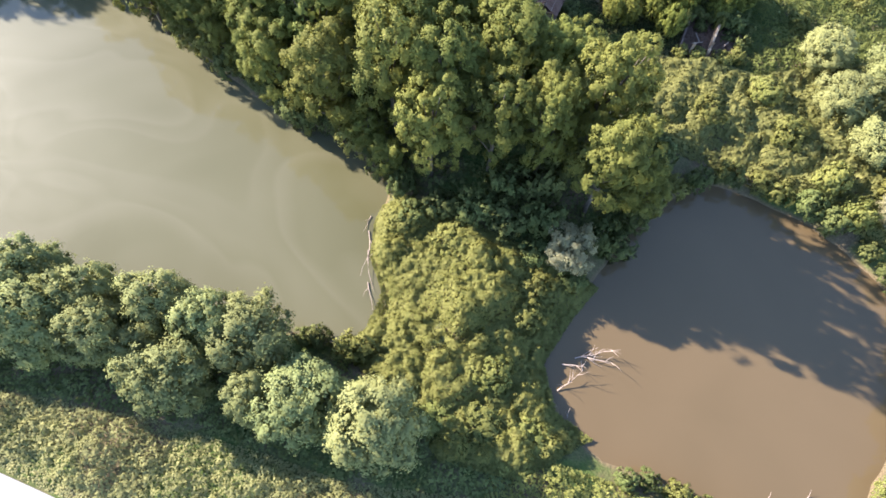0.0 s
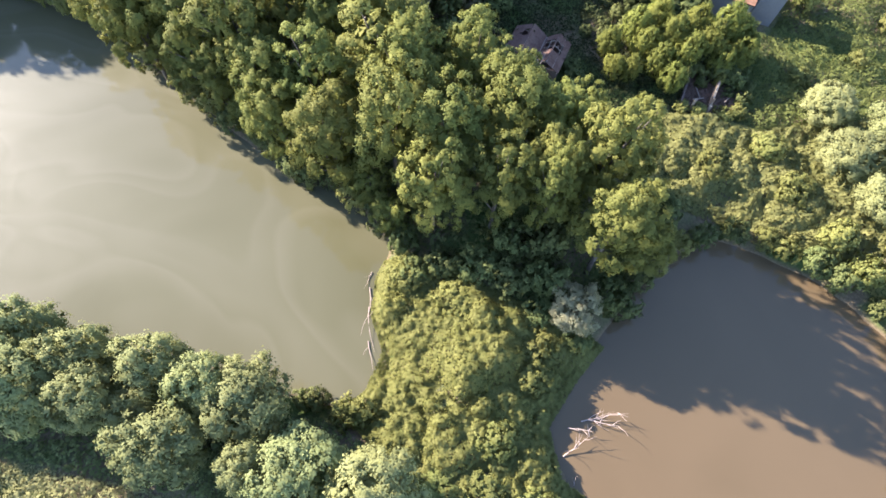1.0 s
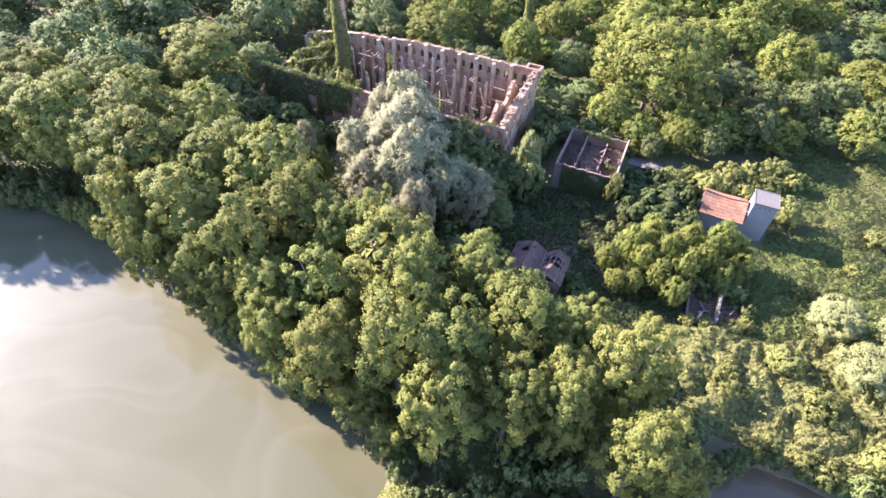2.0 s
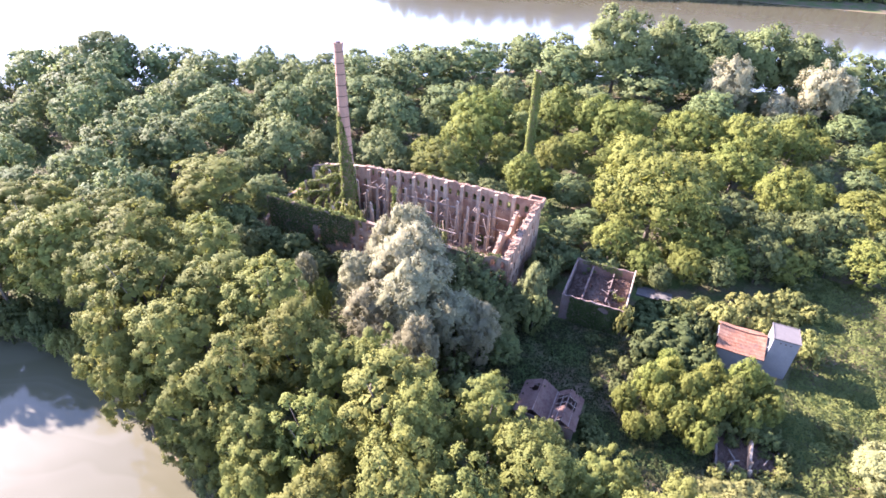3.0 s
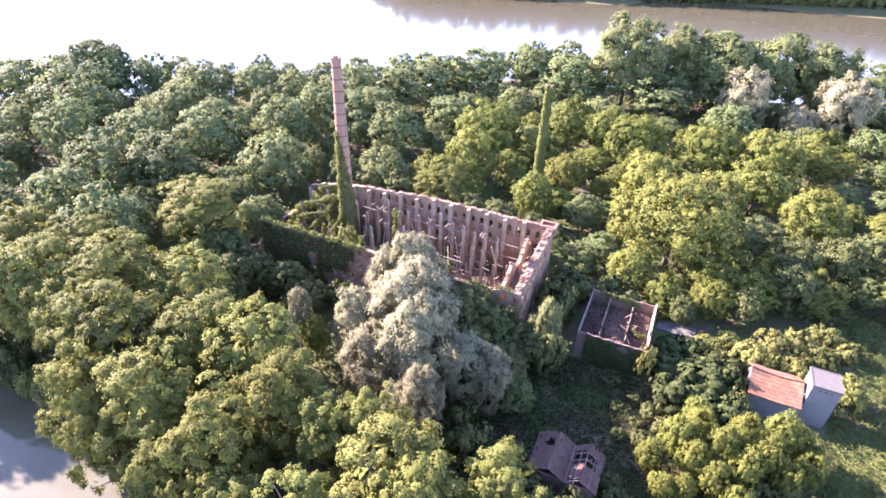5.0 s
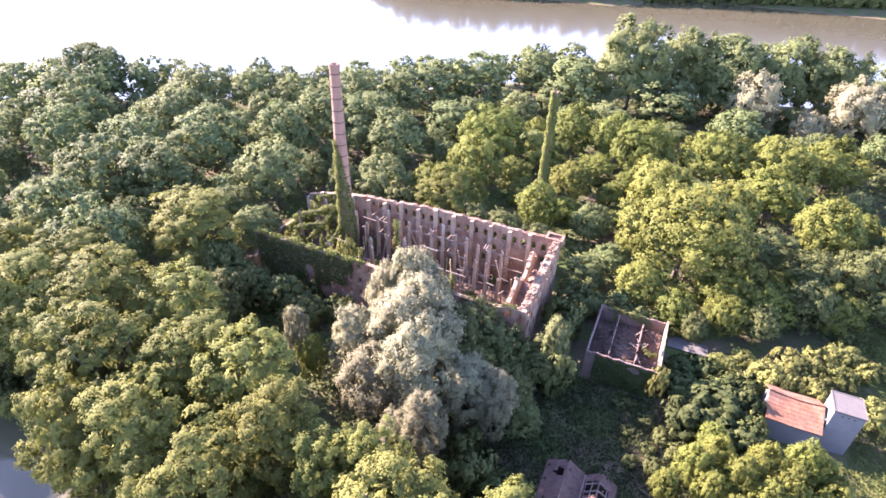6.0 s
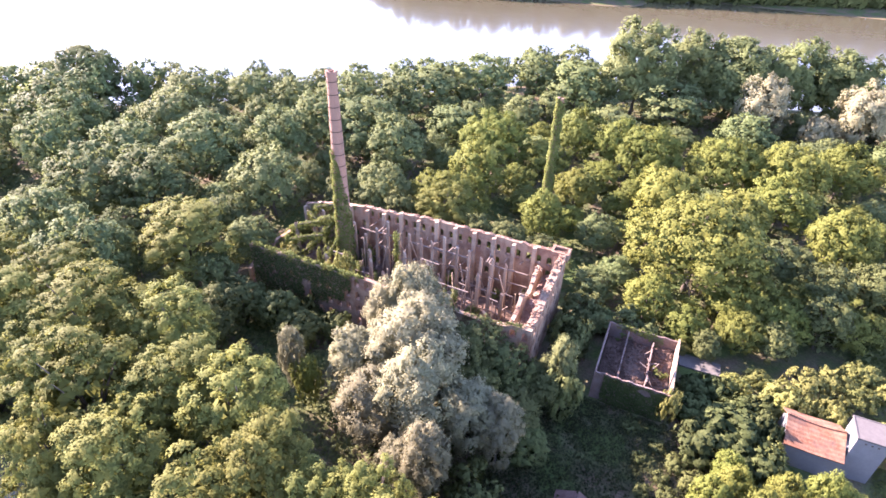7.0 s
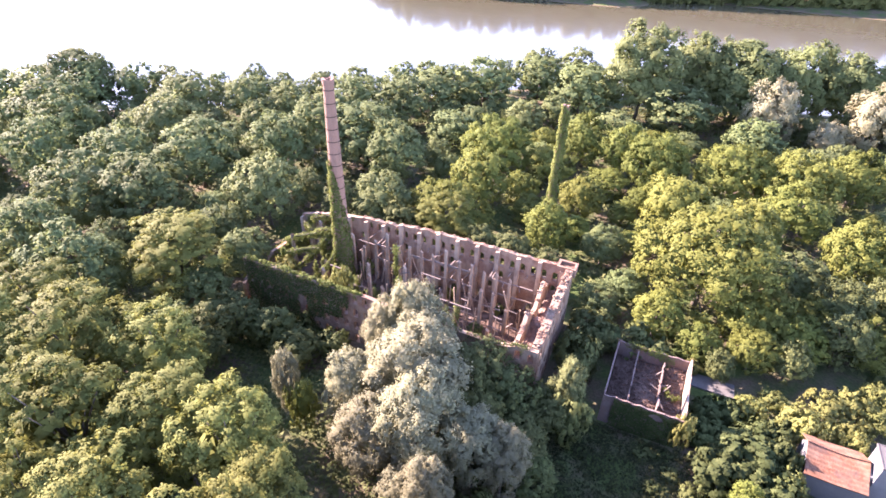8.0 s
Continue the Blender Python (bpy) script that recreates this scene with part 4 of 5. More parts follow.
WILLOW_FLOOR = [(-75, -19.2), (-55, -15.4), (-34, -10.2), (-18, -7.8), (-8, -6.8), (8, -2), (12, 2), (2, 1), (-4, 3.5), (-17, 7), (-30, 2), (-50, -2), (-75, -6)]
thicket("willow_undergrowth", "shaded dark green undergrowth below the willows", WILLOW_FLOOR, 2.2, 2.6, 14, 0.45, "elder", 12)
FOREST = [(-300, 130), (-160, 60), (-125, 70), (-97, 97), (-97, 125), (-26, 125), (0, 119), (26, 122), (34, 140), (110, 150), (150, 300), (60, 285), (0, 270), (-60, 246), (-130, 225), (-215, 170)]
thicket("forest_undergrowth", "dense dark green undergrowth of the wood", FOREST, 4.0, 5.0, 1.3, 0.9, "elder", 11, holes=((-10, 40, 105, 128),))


# ---- the ruined mill ----
def arch_wall(g, place, u0, u1, z0, top, bays, storey, sill, win_w, win_h, thick, first, skip=lambda i, j: False, n_storeys=4):
    """A wall with rows of round-arched openings cut through it. top(u) gives the broken upper edge."""
    w = (u1 - u0) / bays
    zs = [z0] + [first + storey * k for k in range(n_storeys + 1)]
    for i in range(bays):
        a, b = u0 + i * w, u0 + (i + 1) * w
        c, half = (a + b) / 2, win_w / 2
        g.prism([(a, zs[0]), (b, zs[0]), (b, zs[1]), (a, zs[1])], 0, thick, place)
        for j in range(n_storeys):
            lo, hi = zs[j + 1], zs[j + 2]
            if lo >= min(top(a), top(b)) - 0.4:
                g.prism([(a, lo), (b, lo), (b, max(lo + 0.02, top(b))), (a, max(lo + 0.02, top(a)))], 0, thick, place)
                break
            last = hi >= min(top(a), top(b)) - 0.3 or j == n_storeys - 1
            ta, tc, tb = (top(a), top(c), top(b)) if last else (hi, hi, hi)
            s0, s1 = lo + sill, lo + sill + win_h - half
            if skip(i, j) or s1 + half > min(ta, tb, tc) - 0.1:
                g.prism([(a, lo), (b, lo), (b, tb), (a, ta)], 0, thick, place)
            else:
                g.prism([(a, lo), (c - half, lo), (c - half, ta + (tc - ta) * (1 - 2 * half / w)), (a, ta)], 0, thick, place)
                g.prism([(c + half, lo), (b, lo), (b, tb), (c + half, tc + (tb - tc) * 2 * half / w)], 0, thick, place)
                g.prism([(c - half, lo), (c + half, lo), (c + half, s0), (c - half, s0)], 0, thick, place)
                arc = [(c - half * math.cos(math.pi * k / 8), s1 + half * math.sin(math.pi * k / 8)) for k in range(9)]
                for (p0, q0), (p1, q1) in zip(arc, arc[1:]):
                    e0 = ta + (tc - ta) * (p0 - a) / (c - a) if p0 <= c else tc + (tb - tc) * (p0 - c) / (b - c)
                    e1 = ta + (tc - ta) * (p1 - a) / (c - a) if p1 <= c else tc + (tb - tc) * (p1 - c) / (b - c)
                    g.prism([(p0, q0), (p1, q1), (p1, e1), (p0, e0)], 0, thick, place)
            if last:
                break


def ragged(seed, fn, rough):
    r = random.Random(seed)
    ph = [(r.uniform(0, 7), r.uniform(0.25, 2.2)) for _ in range(7)]
    return lambda u: fn(u) + rough * sum(math.sin(p + u * f * 1.9) for p, f in ph) / 4


mill = thing("ruined_mill", "roofless ruined brick mill with arched windows, overgrown with ivy", "ruin", (-60, 109, 5))
ML = Matrix.Translation((60, -109, -5))


def mill_part(name, g, mat, label="", under=None):
    g.v = [tuple(ML @ Vector(p)) for p in g.v]
    return part(name, g, mat, under or mill, label)


g = Geo()
back_top = ragged(1, lambda x: 17.2 + 1.7 * min(1, max(0, (x + 78) / 20)) - 3.0 * max(0, (-80 - x) / 12), 0.28)
arch_wall(g, lambda u, d, z: (u, 119.6 + d, z), -91.3, -29.3, 3.5, back_top, 29, 3.1, 0.7, 1.0, 2.05, 0.8, 5.2, skip=lambda i, j: j < 3 and (i * 7 + j * 3) % 5 != 0)
back_wall = mill_part("back_wall", g, BRICK, "tall brick wall with four rows of arched windows")
g = Geo()
front_top = ragged(2, lambda x: 16.6 + 0.4 * max(0, (x + 60) / 30) - 0.9 * max(0, min(1, (x + 46) / 4)) * max(0, min(1, (-33 - x) / 3)), 0.3)
arch_wall(g, lambda u, d, z: (u, 97.6 + d, z), -88.5, -29.3, 3.5, front_top, 27, 3.1, 0.5, 1.0, 1.9, 0.8, 4.6)
front_wall = mill_part("front_wall", g, BRICK, "shaded brick front wall with arched windows and ivy along its top")
g = Geo()
side_top = ragged(3, lambda y: 17.2 + 1.9 * (y - 98) / 22, 0.3)
arch_wall(g, lambda u, d, z: (-30.6 + d, u, z), 98.42, 119.58, 3.5, side_top, 9, 3.1, 0.7, 1.0, 1.95, 1.4, 5.0, skip=lambda i, j: (i + j) % 3 == 1)
side_wall = mill_part("side_wall", g, BRICK, "crumbling brick end wall with a broken top")
g = Geo()
west_top = ragged(4, lambda y: 9.5 + 1.5 * math.sin((y - 98) / 22 * math.pi), 0.8)
arch_wall(g, lambda u, d, z: (-91.2 + d, u, z), 98.42, 119.58, 3.5, west_top, 9, 3.1, 0.7, 1.0, 1.9, 0.8, 5.0)
end_wall = mill_part("end_wall", g, BRICK)
g = Geo()
cross_top = ragged(5, lambda y: 17.6 - 3.0 * abs(math.sin((y - 96) * 0.33)), 0.9)
arch_wall(g, lambda u, d, z: (-34.0 + d, u, z), 98.42, 119.58, 4.5, cross_top, 9, 3.1, 0.7, 1.1, 2.1, 0.7, 5.0, skip=lambda i, j: j == 3)
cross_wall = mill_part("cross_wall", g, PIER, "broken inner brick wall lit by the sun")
# hollow corner turret
g = Geo()
for x0, x1, y0, y1 in ((-32.4, -31.9, 119.0, 121.6), (-29.3, -28.8, 119.0, 121.6), (-31.9, -29.3, 121.1, 121.6), (-31.9, -29.3, 119.0, 119.5)):
    g.box(x0, x1, y0, y1, 17.6, 19.3)
mill_part("corner_turret", g, BRICK, "low square brick turret on the corner")
# buttress strips inside the back wall
pr = random.Random(8)
for k in range(15):
    x = -91.3 + 62.0 * k / 14.5 + 0.2
    g = Geo()
    t = back_top(x) + pr.uniform(-0.5, 0.45)
    g.prism([(x - 0.42, 4.5), (x + 0.42, 4.5), (x + 0.38, t), (x - 0.38, t - 0.2)], 118.85, 119.58, lambda u, d, z: (u, d, z))
    mill_part("pilaster", g, PIER, "", back_wall)
# free-standing piers of the lost floors
for row_y, base_top, spread, keep in ((115.9, 17.8, 3.0, 0.95), (111.2, 16.0, 5.5, 0.7), (105.6, 14.8, 5.8, 0.6), (101.6, 12.8, 4.6, 0.5)):
    for k in range(20):
        x = -87.0 + 2.72 * k + pr.uniform(-0.2, 0.2) + (0.9 if row_y > 114 else -0.7 if row_y > 108 else 0.2 if row_y > 104 else 1.4)
        t = base_top + pr.uniform(-spread, 0.8) - (2.0 if x < -72 else 0)
        if x > -35.0 or pr.random() > keep:
            continue
        g = Geo()
        steps = [4.3, 8.2, 11.4, 14.6]
        for lo, hi in zip(steps, steps[1:] + [t]):
            if lo >= t:
                break
            w = 0.35 - 0.035 * steps.index(lo)
            hi = min(hi, t)
            end = hi >= t - 0.01
            j = pr.uniform(-0.06, 0.06)
            g.prism([(x - w + j, lo), (x + w + j, lo), (x + w + j, hi - (pr.uniform(0.2, 0.7) if end else 0)), (x - w + j, hi)], row_y - w, row_y + w, lambda u, d, z: (u, d, z))
        mill_part("pier", g, PIER)
# surviving and fallen floor beams
for k in range(70):
    x = -74.0 + 4.28 * (k % 9) + pr.uniform(-0.3, 0.3)
    z = pr.choice((8.2, 11.4, 14.6)) + pr.uniform(-0.15, 0.1)
    g = Geo()
    if k % 11 == 0:
        y0 = pr.uniform(108, 114)
        g.beam((x, y0, z + pr.uniform(0.5, 2.0)), (x + pr.uniform(-2.5, 2.5), y0 + pr.uniform(-1, 2.5), z - pr.uniform(1.5, 4)), 0.22)
    elif k % 4 == 0:
        g.beam((x, 116.2, z), (x + pr.uniform(-0.2, 0.2), 119.2, z + pr.uniform(-0.2, 0.1)), 0.2)
    else:
        y0 = pr.choice((115.9, 115.9, 111.2, 105.6))
        g.beam((x, y0, z), (x + pr.choice((1.6, 4.0, 4.2)), y0 + pr.uniform(-0.1, 0.1), z + pr.uniform(-0.5, 0.1)), 0.2)
    mill_part("floor_beam", g, TIMBER)
# stumps of joists between the back wall and its row of piers, and struts among the lower piers
for k in range(64):
    x = -72.0 + 1.18 * (k % 32) + pr.uniform(-0.4, 0.4)
    z = (8.2, 11.4, 14.6)[k % 3] + pr.uniform(-0.2, 0.2)
    g = Geo()
    if k < 40:
        g.beam((x, 119.5, z), (x + pr.uniform(-0.5, 0.5), 119.5 - pr.uniform(0.8, 3.4), z + pr.uniform(-0.5, 0.15)), 0.16)
    else:
        y = pr.uniform(103, 113)
        g.beam((x, y, z - 1.5), (x + pr.uniform(-2.6, 2.6), y + pr.uniform(-0.6, 0.6), z - 1.5 + pr.uniform(-1.4, 1.8)), 0.15)
    mill_part("joist", g, TIMBER)


# thin props and leaning poles among the piers
for k in range(58):
    x, y = pr.uniform(-72, -35.5), pr.uniform(102.5, 117.5)
    z0, ln = pr.uniform(5.2, 6.2), pr.uniform(3.0, 9.5)
    lean = 0.05 if k % 3 else 0.45
    g = Geo()
    g.beam((x, y, z0), (x + pr.uniform(-lean, lean) * ln, y + pr.uniform(-lean, lean) * ln * 0.6, z0 + ln), pr.uniform(0.14, 0.24))
    mill_part("prop", g, TIMBER if k % 2 else PIER)


def rubble(name, x0, x1, y0, y1, z, high, mat, seed, n=500, size=0.45, parent=None, label="", shift=None):
    """Heaps of broken brick on an uneven bed."""
    rng = np.random.default_rng(seed)
    g = Geo()
    nx_, ny_ = 22, 14
    for j in range(ny_ + 1):
        for i in range(nx_ + 1):
            x, y = x0 + (x1 - x0) * i / nx_, y0 + (y1 - y0) * j / ny_
            g.v.append((x, y, z + high * (0.5 + 0.5 * float(lumps(np.array([x * 1.0]), np.array([y * 1.0]), 5.0)[0])) + rng.uniform(0, 0.15)))
    for j in range(ny_):
        for i in range(nx_):
            a = j * (nx_ + 1) + i
            g.f.append((a, a + 1, a + nx_ + 2, a + nx_ + 1))
    for _ in range(n):
        x, y = rng.uniform(x0 + 0.3, x1 - 0.3), rng.uniform(y0 + 0.3, y1 - 0.3)
        zz = z + high * (0.5 + 0.5 * float(lumps(np.array([x]), np.array([y]), 5.0)[0]))
        d = Vector(rng.normal(0, 1, 3)).normalized() * size * rng.uniform(0.4, 1.3) * 0.5
        g.beam(Vector((x, y, zz)) - d, Vector((x, y, zz)) + d, size * rng.uniform(0.3, 0.7), size * rng.uniform(0.2, 0.5))
    if shift:
        g.v = [tuple(shift @ Vector(p)) for p in g.v]
    return part(name, g, mat, parent, label)


# Mill floor in the dark debris colour, which carries the walls' shade
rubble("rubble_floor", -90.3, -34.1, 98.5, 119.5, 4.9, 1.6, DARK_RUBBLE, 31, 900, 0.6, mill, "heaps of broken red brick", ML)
rubble("passage_rubble", -33.2, -30.7, 98.5, 119.5, 11.0, 4.0, RUBBLE, 32, 320, 0.5, mill, "", ML)
# broken brick along the wall crests
for wall, nm, place, lo, hi, topf, seed, th in (
    (side_wall, "side_crest", lambda u, d: (-30.6 + d, u), 98.6, 119.4, side_top, 41, 1.4), (back_wall, "back_crest", lambda u, d: (u, 119.6 + d), -76, -29.5, back_top, 42, 0.8),
    (cross_wall, "cross_crest", lambda u, d: (-34.0 + d, u), 98.6, 119.4, cross_top, 43, 0.7)):
    r = random.Random(seed)
    g = Geo()
    for _ in range(int((hi - lo) * 9 * th / 0.8)):
        u = r.uniform(lo, hi)
        x, y = place(u, r.uniform(0.0, th))
        z = topf(u) + r.uniform(-0.1, 0.16) * (0.5 if wall is back_wall else 1)
        s = r.uniform(0.14, 0.4) * (0.6 if wall is back_wall else 1)
        a = r.uniform(0, 3.14)
        g.beam((x - s * math.cos(a) * 0.5, y - s * math.sin(a) * 0.5, z), (x + s * math.cos(a) * 0.5, y + s * math.sin(a) * 0.5, z + r.uniform(-0.06, 0.06)), s * 0.7, s * 0.8)
    mill_part(nm, g, BRICK, "", wall)


def ivy(points, spread, density, leaf, material, seed, name="ivy", parent=None, label="", shift=None):
    """Leaf sprays hanging round a run of points (each a centre and how far it spreads)."""
    rng = np.random.default_rng(seed)
    pts = np.array(points, dtype=float)
    seg = np.linalg.norm(np.diff(pts, axis=0), axis=1)
    n = int(seg.sum() * density)
    cum = np.concatenate([[0], np.cumsum(seg)])
    s = rng.uniform(0, cum[-1], n)
    c = np.stack([np.interp(s, cum, pts[:, k]) for k in range(3)], axis=-1)
    d = unit(rng.normal(0, 1, (n, 3)) + (0, 0, 0.2))
    clump = 0.65 + 0.5 * np.sin(s * 2.3 + seed) * np.sin(s * 0.9 + 2.0 * seed)
    p = c + d * spread * clump[:, None] * rng.uniform(0.6, 1.1, n)[:, None]
    p[:, 2] -= rng.uniform(0, 1, n) ** 3 * spread * 1.4
    if shift:
        m = np.array(shift)
        p = p + m[:3, 3]
    v, q, nr = leaf_quads(p, d, leaf, rng, 0.4)
    return part(name, np_mesh(name, v, q, nr), LEAF[material], parent, label)


def ivy_sheet(x0, x1, z0, ztop, y, density, leaf, material, seed, name, parent, label="", shift=None, facing=-1, keep=0.0, axis_x=True, bare=()):
    """Ivy flat against a wall, thicker and thinner, hanging from its top."""
    rng = np.random.default_rng(seed)
    n = int((x1 - x0) * 12 * density)
    u = rng.uniform(x0, x1, n)
    zt = np.array([ztop(a) for a in u])
    z = z0 + (zt - z0) * rng.uniform(0, 1, n)
    m = lumps(u * 1.0, z * 1.6 + 11 * seed, 7.0) + 0.6 * (z - z0) / (zt - z0) > keep
    for a0, a1, b0, b1 in bare:
        m &= ~((u > a0) & (u < a1) & (z > b0) & (z < b1))
    u, z = u[m], z[m]
    off = 0.08 + 0.35 * (0.5 + 0.5 * lumps(u, z, 2.2)) + rng.uniform(0, 0.15, len(u))
    nrm = np.zeros((len(u), 3))
    if axis_x:
        p = np.stack([u, y + facing * off, z], axis=-1)
        nrm[:, 1] = facing
    else:
        p = np.stack([y + facing * off, u, z], axis=-1)
        nrm[:, 0] = facing
    nrm[:, 2] = 0.2
    if shift:
        p = p + np.array(shift)[:3, 3]
    v, q, nr = leaf_quads(p, nrm, leaf, rng, 0.5)
    return part(name, np_mesh(name, v, q, nr), LEAF[material], parent, label)


ivy([(x, 98.0, front_top(x) + 0.1) for x in np.arange(-88, -61.8, 1.0)], 0.85, 230, 0.34, "ivy", 1, "ivy_crest", front_wall, "sunlit ivy along the wall top", ML)
ivy([(x, 98.0, front_top(x)) for x in np.arange(-46, -30.8, 1.0)], 0.75, 130, 0.34, "elder", 2, "ivy_crest", front_wall, "", ML)
# Front ivy gets the near-black leaf: the wall's shade put into its colour
ivy_sheet(-88, -64.5, 5, front_top, 97.55, 26, 0.42, "fig", 3, "ivy_front", front_wall, "ivy hanging over the front, its shade put into the leaf colour", ML, -1, -0.6, True, ((-75.8, -74.0, 8, 12.6), (-70.0, -64, 4, 10.0), (-66, -64, 4, 13.0)))
ivy_sheet(-88, -68, 6, front_top, 98.45, 12, 0.42, "ivy", 4, "ivy_back", front_wall, "", ML, 1, 0.6)
for k, run in enumerate((
    [(-88, 116, 15), (-84, 114, 14.5), (-80, 112, 17.5), (-76.5, 111.5, 18.5)], [(-85, 109, 8.5), (-82, 111, 12), (-78, 112.5, 17), (-75, 113, 17.5)],
    [(-80, 107, 8), (-77.5, 109, 11), (-76, 110, 14), (-75, 110.5, 16)], [(-89, 119, 13.5), (-86, 117, 16), (-82, 119.5, 16.5)], [(-86, 106, 10), (-86, 106, 15)],
    [(-90, 112, 12), (-86.5, 111, 14.5), (-82, 113, 15.5), (-78.5, 115, 16.5)], [(-90, 108, 10), (-86, 107, 13), (-82.5, 107.5, 14.5), (-79, 109, 15)], [(-81.5, 113.4, 8), (-81.5, 113.4, 15)], [(-78, 106, 7), (-78, 106, 14)], [(-63.5, 113.4, 8), (-63.5, 113.4, 17.6)], [(-68, 106, 7), (-68.2, 106, 13)], [(-59, 106, 7), (-58.8, 106, 16.5)], [(-46.8, 106, 6), (-46.8, 106, 14)])):
    ivy(run, 0.85, 150, 0.34, "ivy" if k != 12 else "elder", 10 + k, "ivy_swag", mill, "ivy draped over the broken structure", ML)
    if k < 4 or k in (5, 6):
        g = Geo()
        for a, b in zip(run, run[1:]):
            g.beam(a, b, 0.35)
        mill_part("broken_rafter", g, BARK)

ivy_sheet(99, 119, 4.6, west_top, -91.2, 14, 0.42, "ivy", 14, "ivy_west", end_wall, "", ML, -1, 0.0, False)
ivy_sheet(99, 119, 4.6, west_top, -90.4, 14, 0.42, "ivy", 15, "ivy_west", end_wall, "", ML, 1, 0.0, False)
ivy_sheet(-91, -77, 5, back_top, 119.55, 16, 0.4, "ivy", 16, "ivy_rear", back_wall, "", ML, -1, 0.1)
# trees grown inside the walls
for row in ((-69.5, 102.5, 2.6, 16.5), (-84, 103, 3.5, 13), (-73, 104, 3.0, 13), (-54, 102, 2.5, 14)):
    plant("shrub", *row, "young tree growing inside the ruined mill")
for row in ((-47.0, 101.0, 1.6, 15.5), (-80, 115, 3.0, 13)):
    plant("dark_shrub", *row, "dark young tree growing inside the ruined mill")


for row in ((-50.5, 108.5, 1.8, 8.4), (-61.5, 110, 2.2, 9.0), (-66.5, 108.5, 2.2, 9.4), (-56.5, 114, 1.8, 8.8), (-44.0, 109, 1.6, 8.0), (-38.5, 103.5, 1.8, 8.0), (-72.0, 115.5, 2.0, 9.6), (-52.5, 117.5, 1.4, 8.2), (-42.0, 116.5, 1.3, 8.0), (-41.0, 101.0, 1.8, 9.0), (-60.5, 104.0, 2.2, 9.5), (-77.5, 102.0, 2.6, 11.0)):
    plant("dark_shrub", *row, "self-sown dark bush among the mill's rubble")


# ---- chimneys ----
def chimney(name, x, y, z_top, r_low, r_top, label, seed, bands, ivy_top, ivy_all):
    z0 = land_at(x, y) - 0.3
    root = thing(name, label, "chimney", (x, y, z0))
    h = z_top - z0
    g = Geo()
    n = 22
    zs = np.linspace(0, h, 15)
    for z in zs:
        r = r_low + (r_top - r_low) * z / h
        for j in range(n):
            a = 2 * math.pi * j / n
            rr = r + 0.03 * math.sin(3 * a + z)
            g.v.append((rr * math.cos(a), rr * math.sin(a), z))
    for i in range(len(zs) - 1):
        for j in range(n):
            a, b = i * n + j, i * n + (j + 1) % n
            g.f.append((a, b, b + n, a + n))
    # flared, chipped crown with an open flue
    k = len(g.v)
    rings = ((r_top + 0.14, h - 0.9), (r_top + 0.16, h + 0.1), (r_top - 0.32, h + 0.1), (r_top - 0.36, h - 2.5))
    for q, (r, z) in enumerate(rings):
        for j in range(n):
            a = 2 * math.pi * j / n
            chip = 0.22 * max(0, math.sin(2 * a + seed)) if 1 <= q <= 2 else 0
            g.v.append((r * math.cos(a), r * math.sin(a), z - chip))
    for i in range(3):
        for j in range(n):
            a, b = k + i * n + j, k + i * n + (j + 1) % n
            g.f.append((a, b, b + n, a + n))
    g.f.append(tuple(k + 3 * n + j for j in range(n)))
    shaft = part("shaft", g, CHIMNEY, root, "tapering round brick shaft")
    for i in range(bands):
        z = h - 1.8 - i * 2.35
        r = r_low + (r_top - r_low) * z / h + 0.05
        g = Geo()
        for zz in (z - 0.09, z + 0.09):
            for j in range(n):
                a = 2 * math.pi * j / n
                g.v.append((r * math.cos(a), r * math.sin(a), zz))
        g.f = [(j, (j + 1) % n, n + (j + 1) % n, n + j) for j in range(n)]
        part("iron_band", g, IRON, shaft)
    rng = np.random.default_rng(seed)
    n = 9000
    z = rng.uniform(0, ivy_top - z0, n)
    a = rng.uniform(0, 2 * math.pi, n)
    if not ivy_all:
        limit = (ivy_top - z0) * (0.7 + 0.3 * np.cos(a - math.radians(245)))
        ok = z < limit
        z, a = z[ok], a[ok]
    r = r_low + (r_top - r_low) * z / h + rng.uniform(0.08, 0.32, len(z)) * (0.8 + 0.6 * np.sin(z * 1.7 + 2 * a))
    d = np.stack([np.cos(a), np.sin(a), np.full_like(a, 0.3)], axis=-1)
    p = np.stack([r * np.cos(a), r * np.sin(a), z], axis=-1)
    v, q, nr = leaf_quads(p, d, 0.42, rng, 0.75, 0.8)
    part("ivy", np_mesh("ivy", v, q, nr), LEAF["ivy"], shaft, "ivy climbing the shaft")
    return root


chimney("brick_chimney", -75.0, 111.6, 49.6, 1.85, 0.92, "tall round brick chimney with iron bands, ivy climbing its foot", 3, 12, 35, False)
chimney("ivy_chimney", -41.9, 152.5, 38.0, 1.25, 0.72, "slim chimney wholly wrapped in ivy among the trees", 5, 0, 38.1, True)


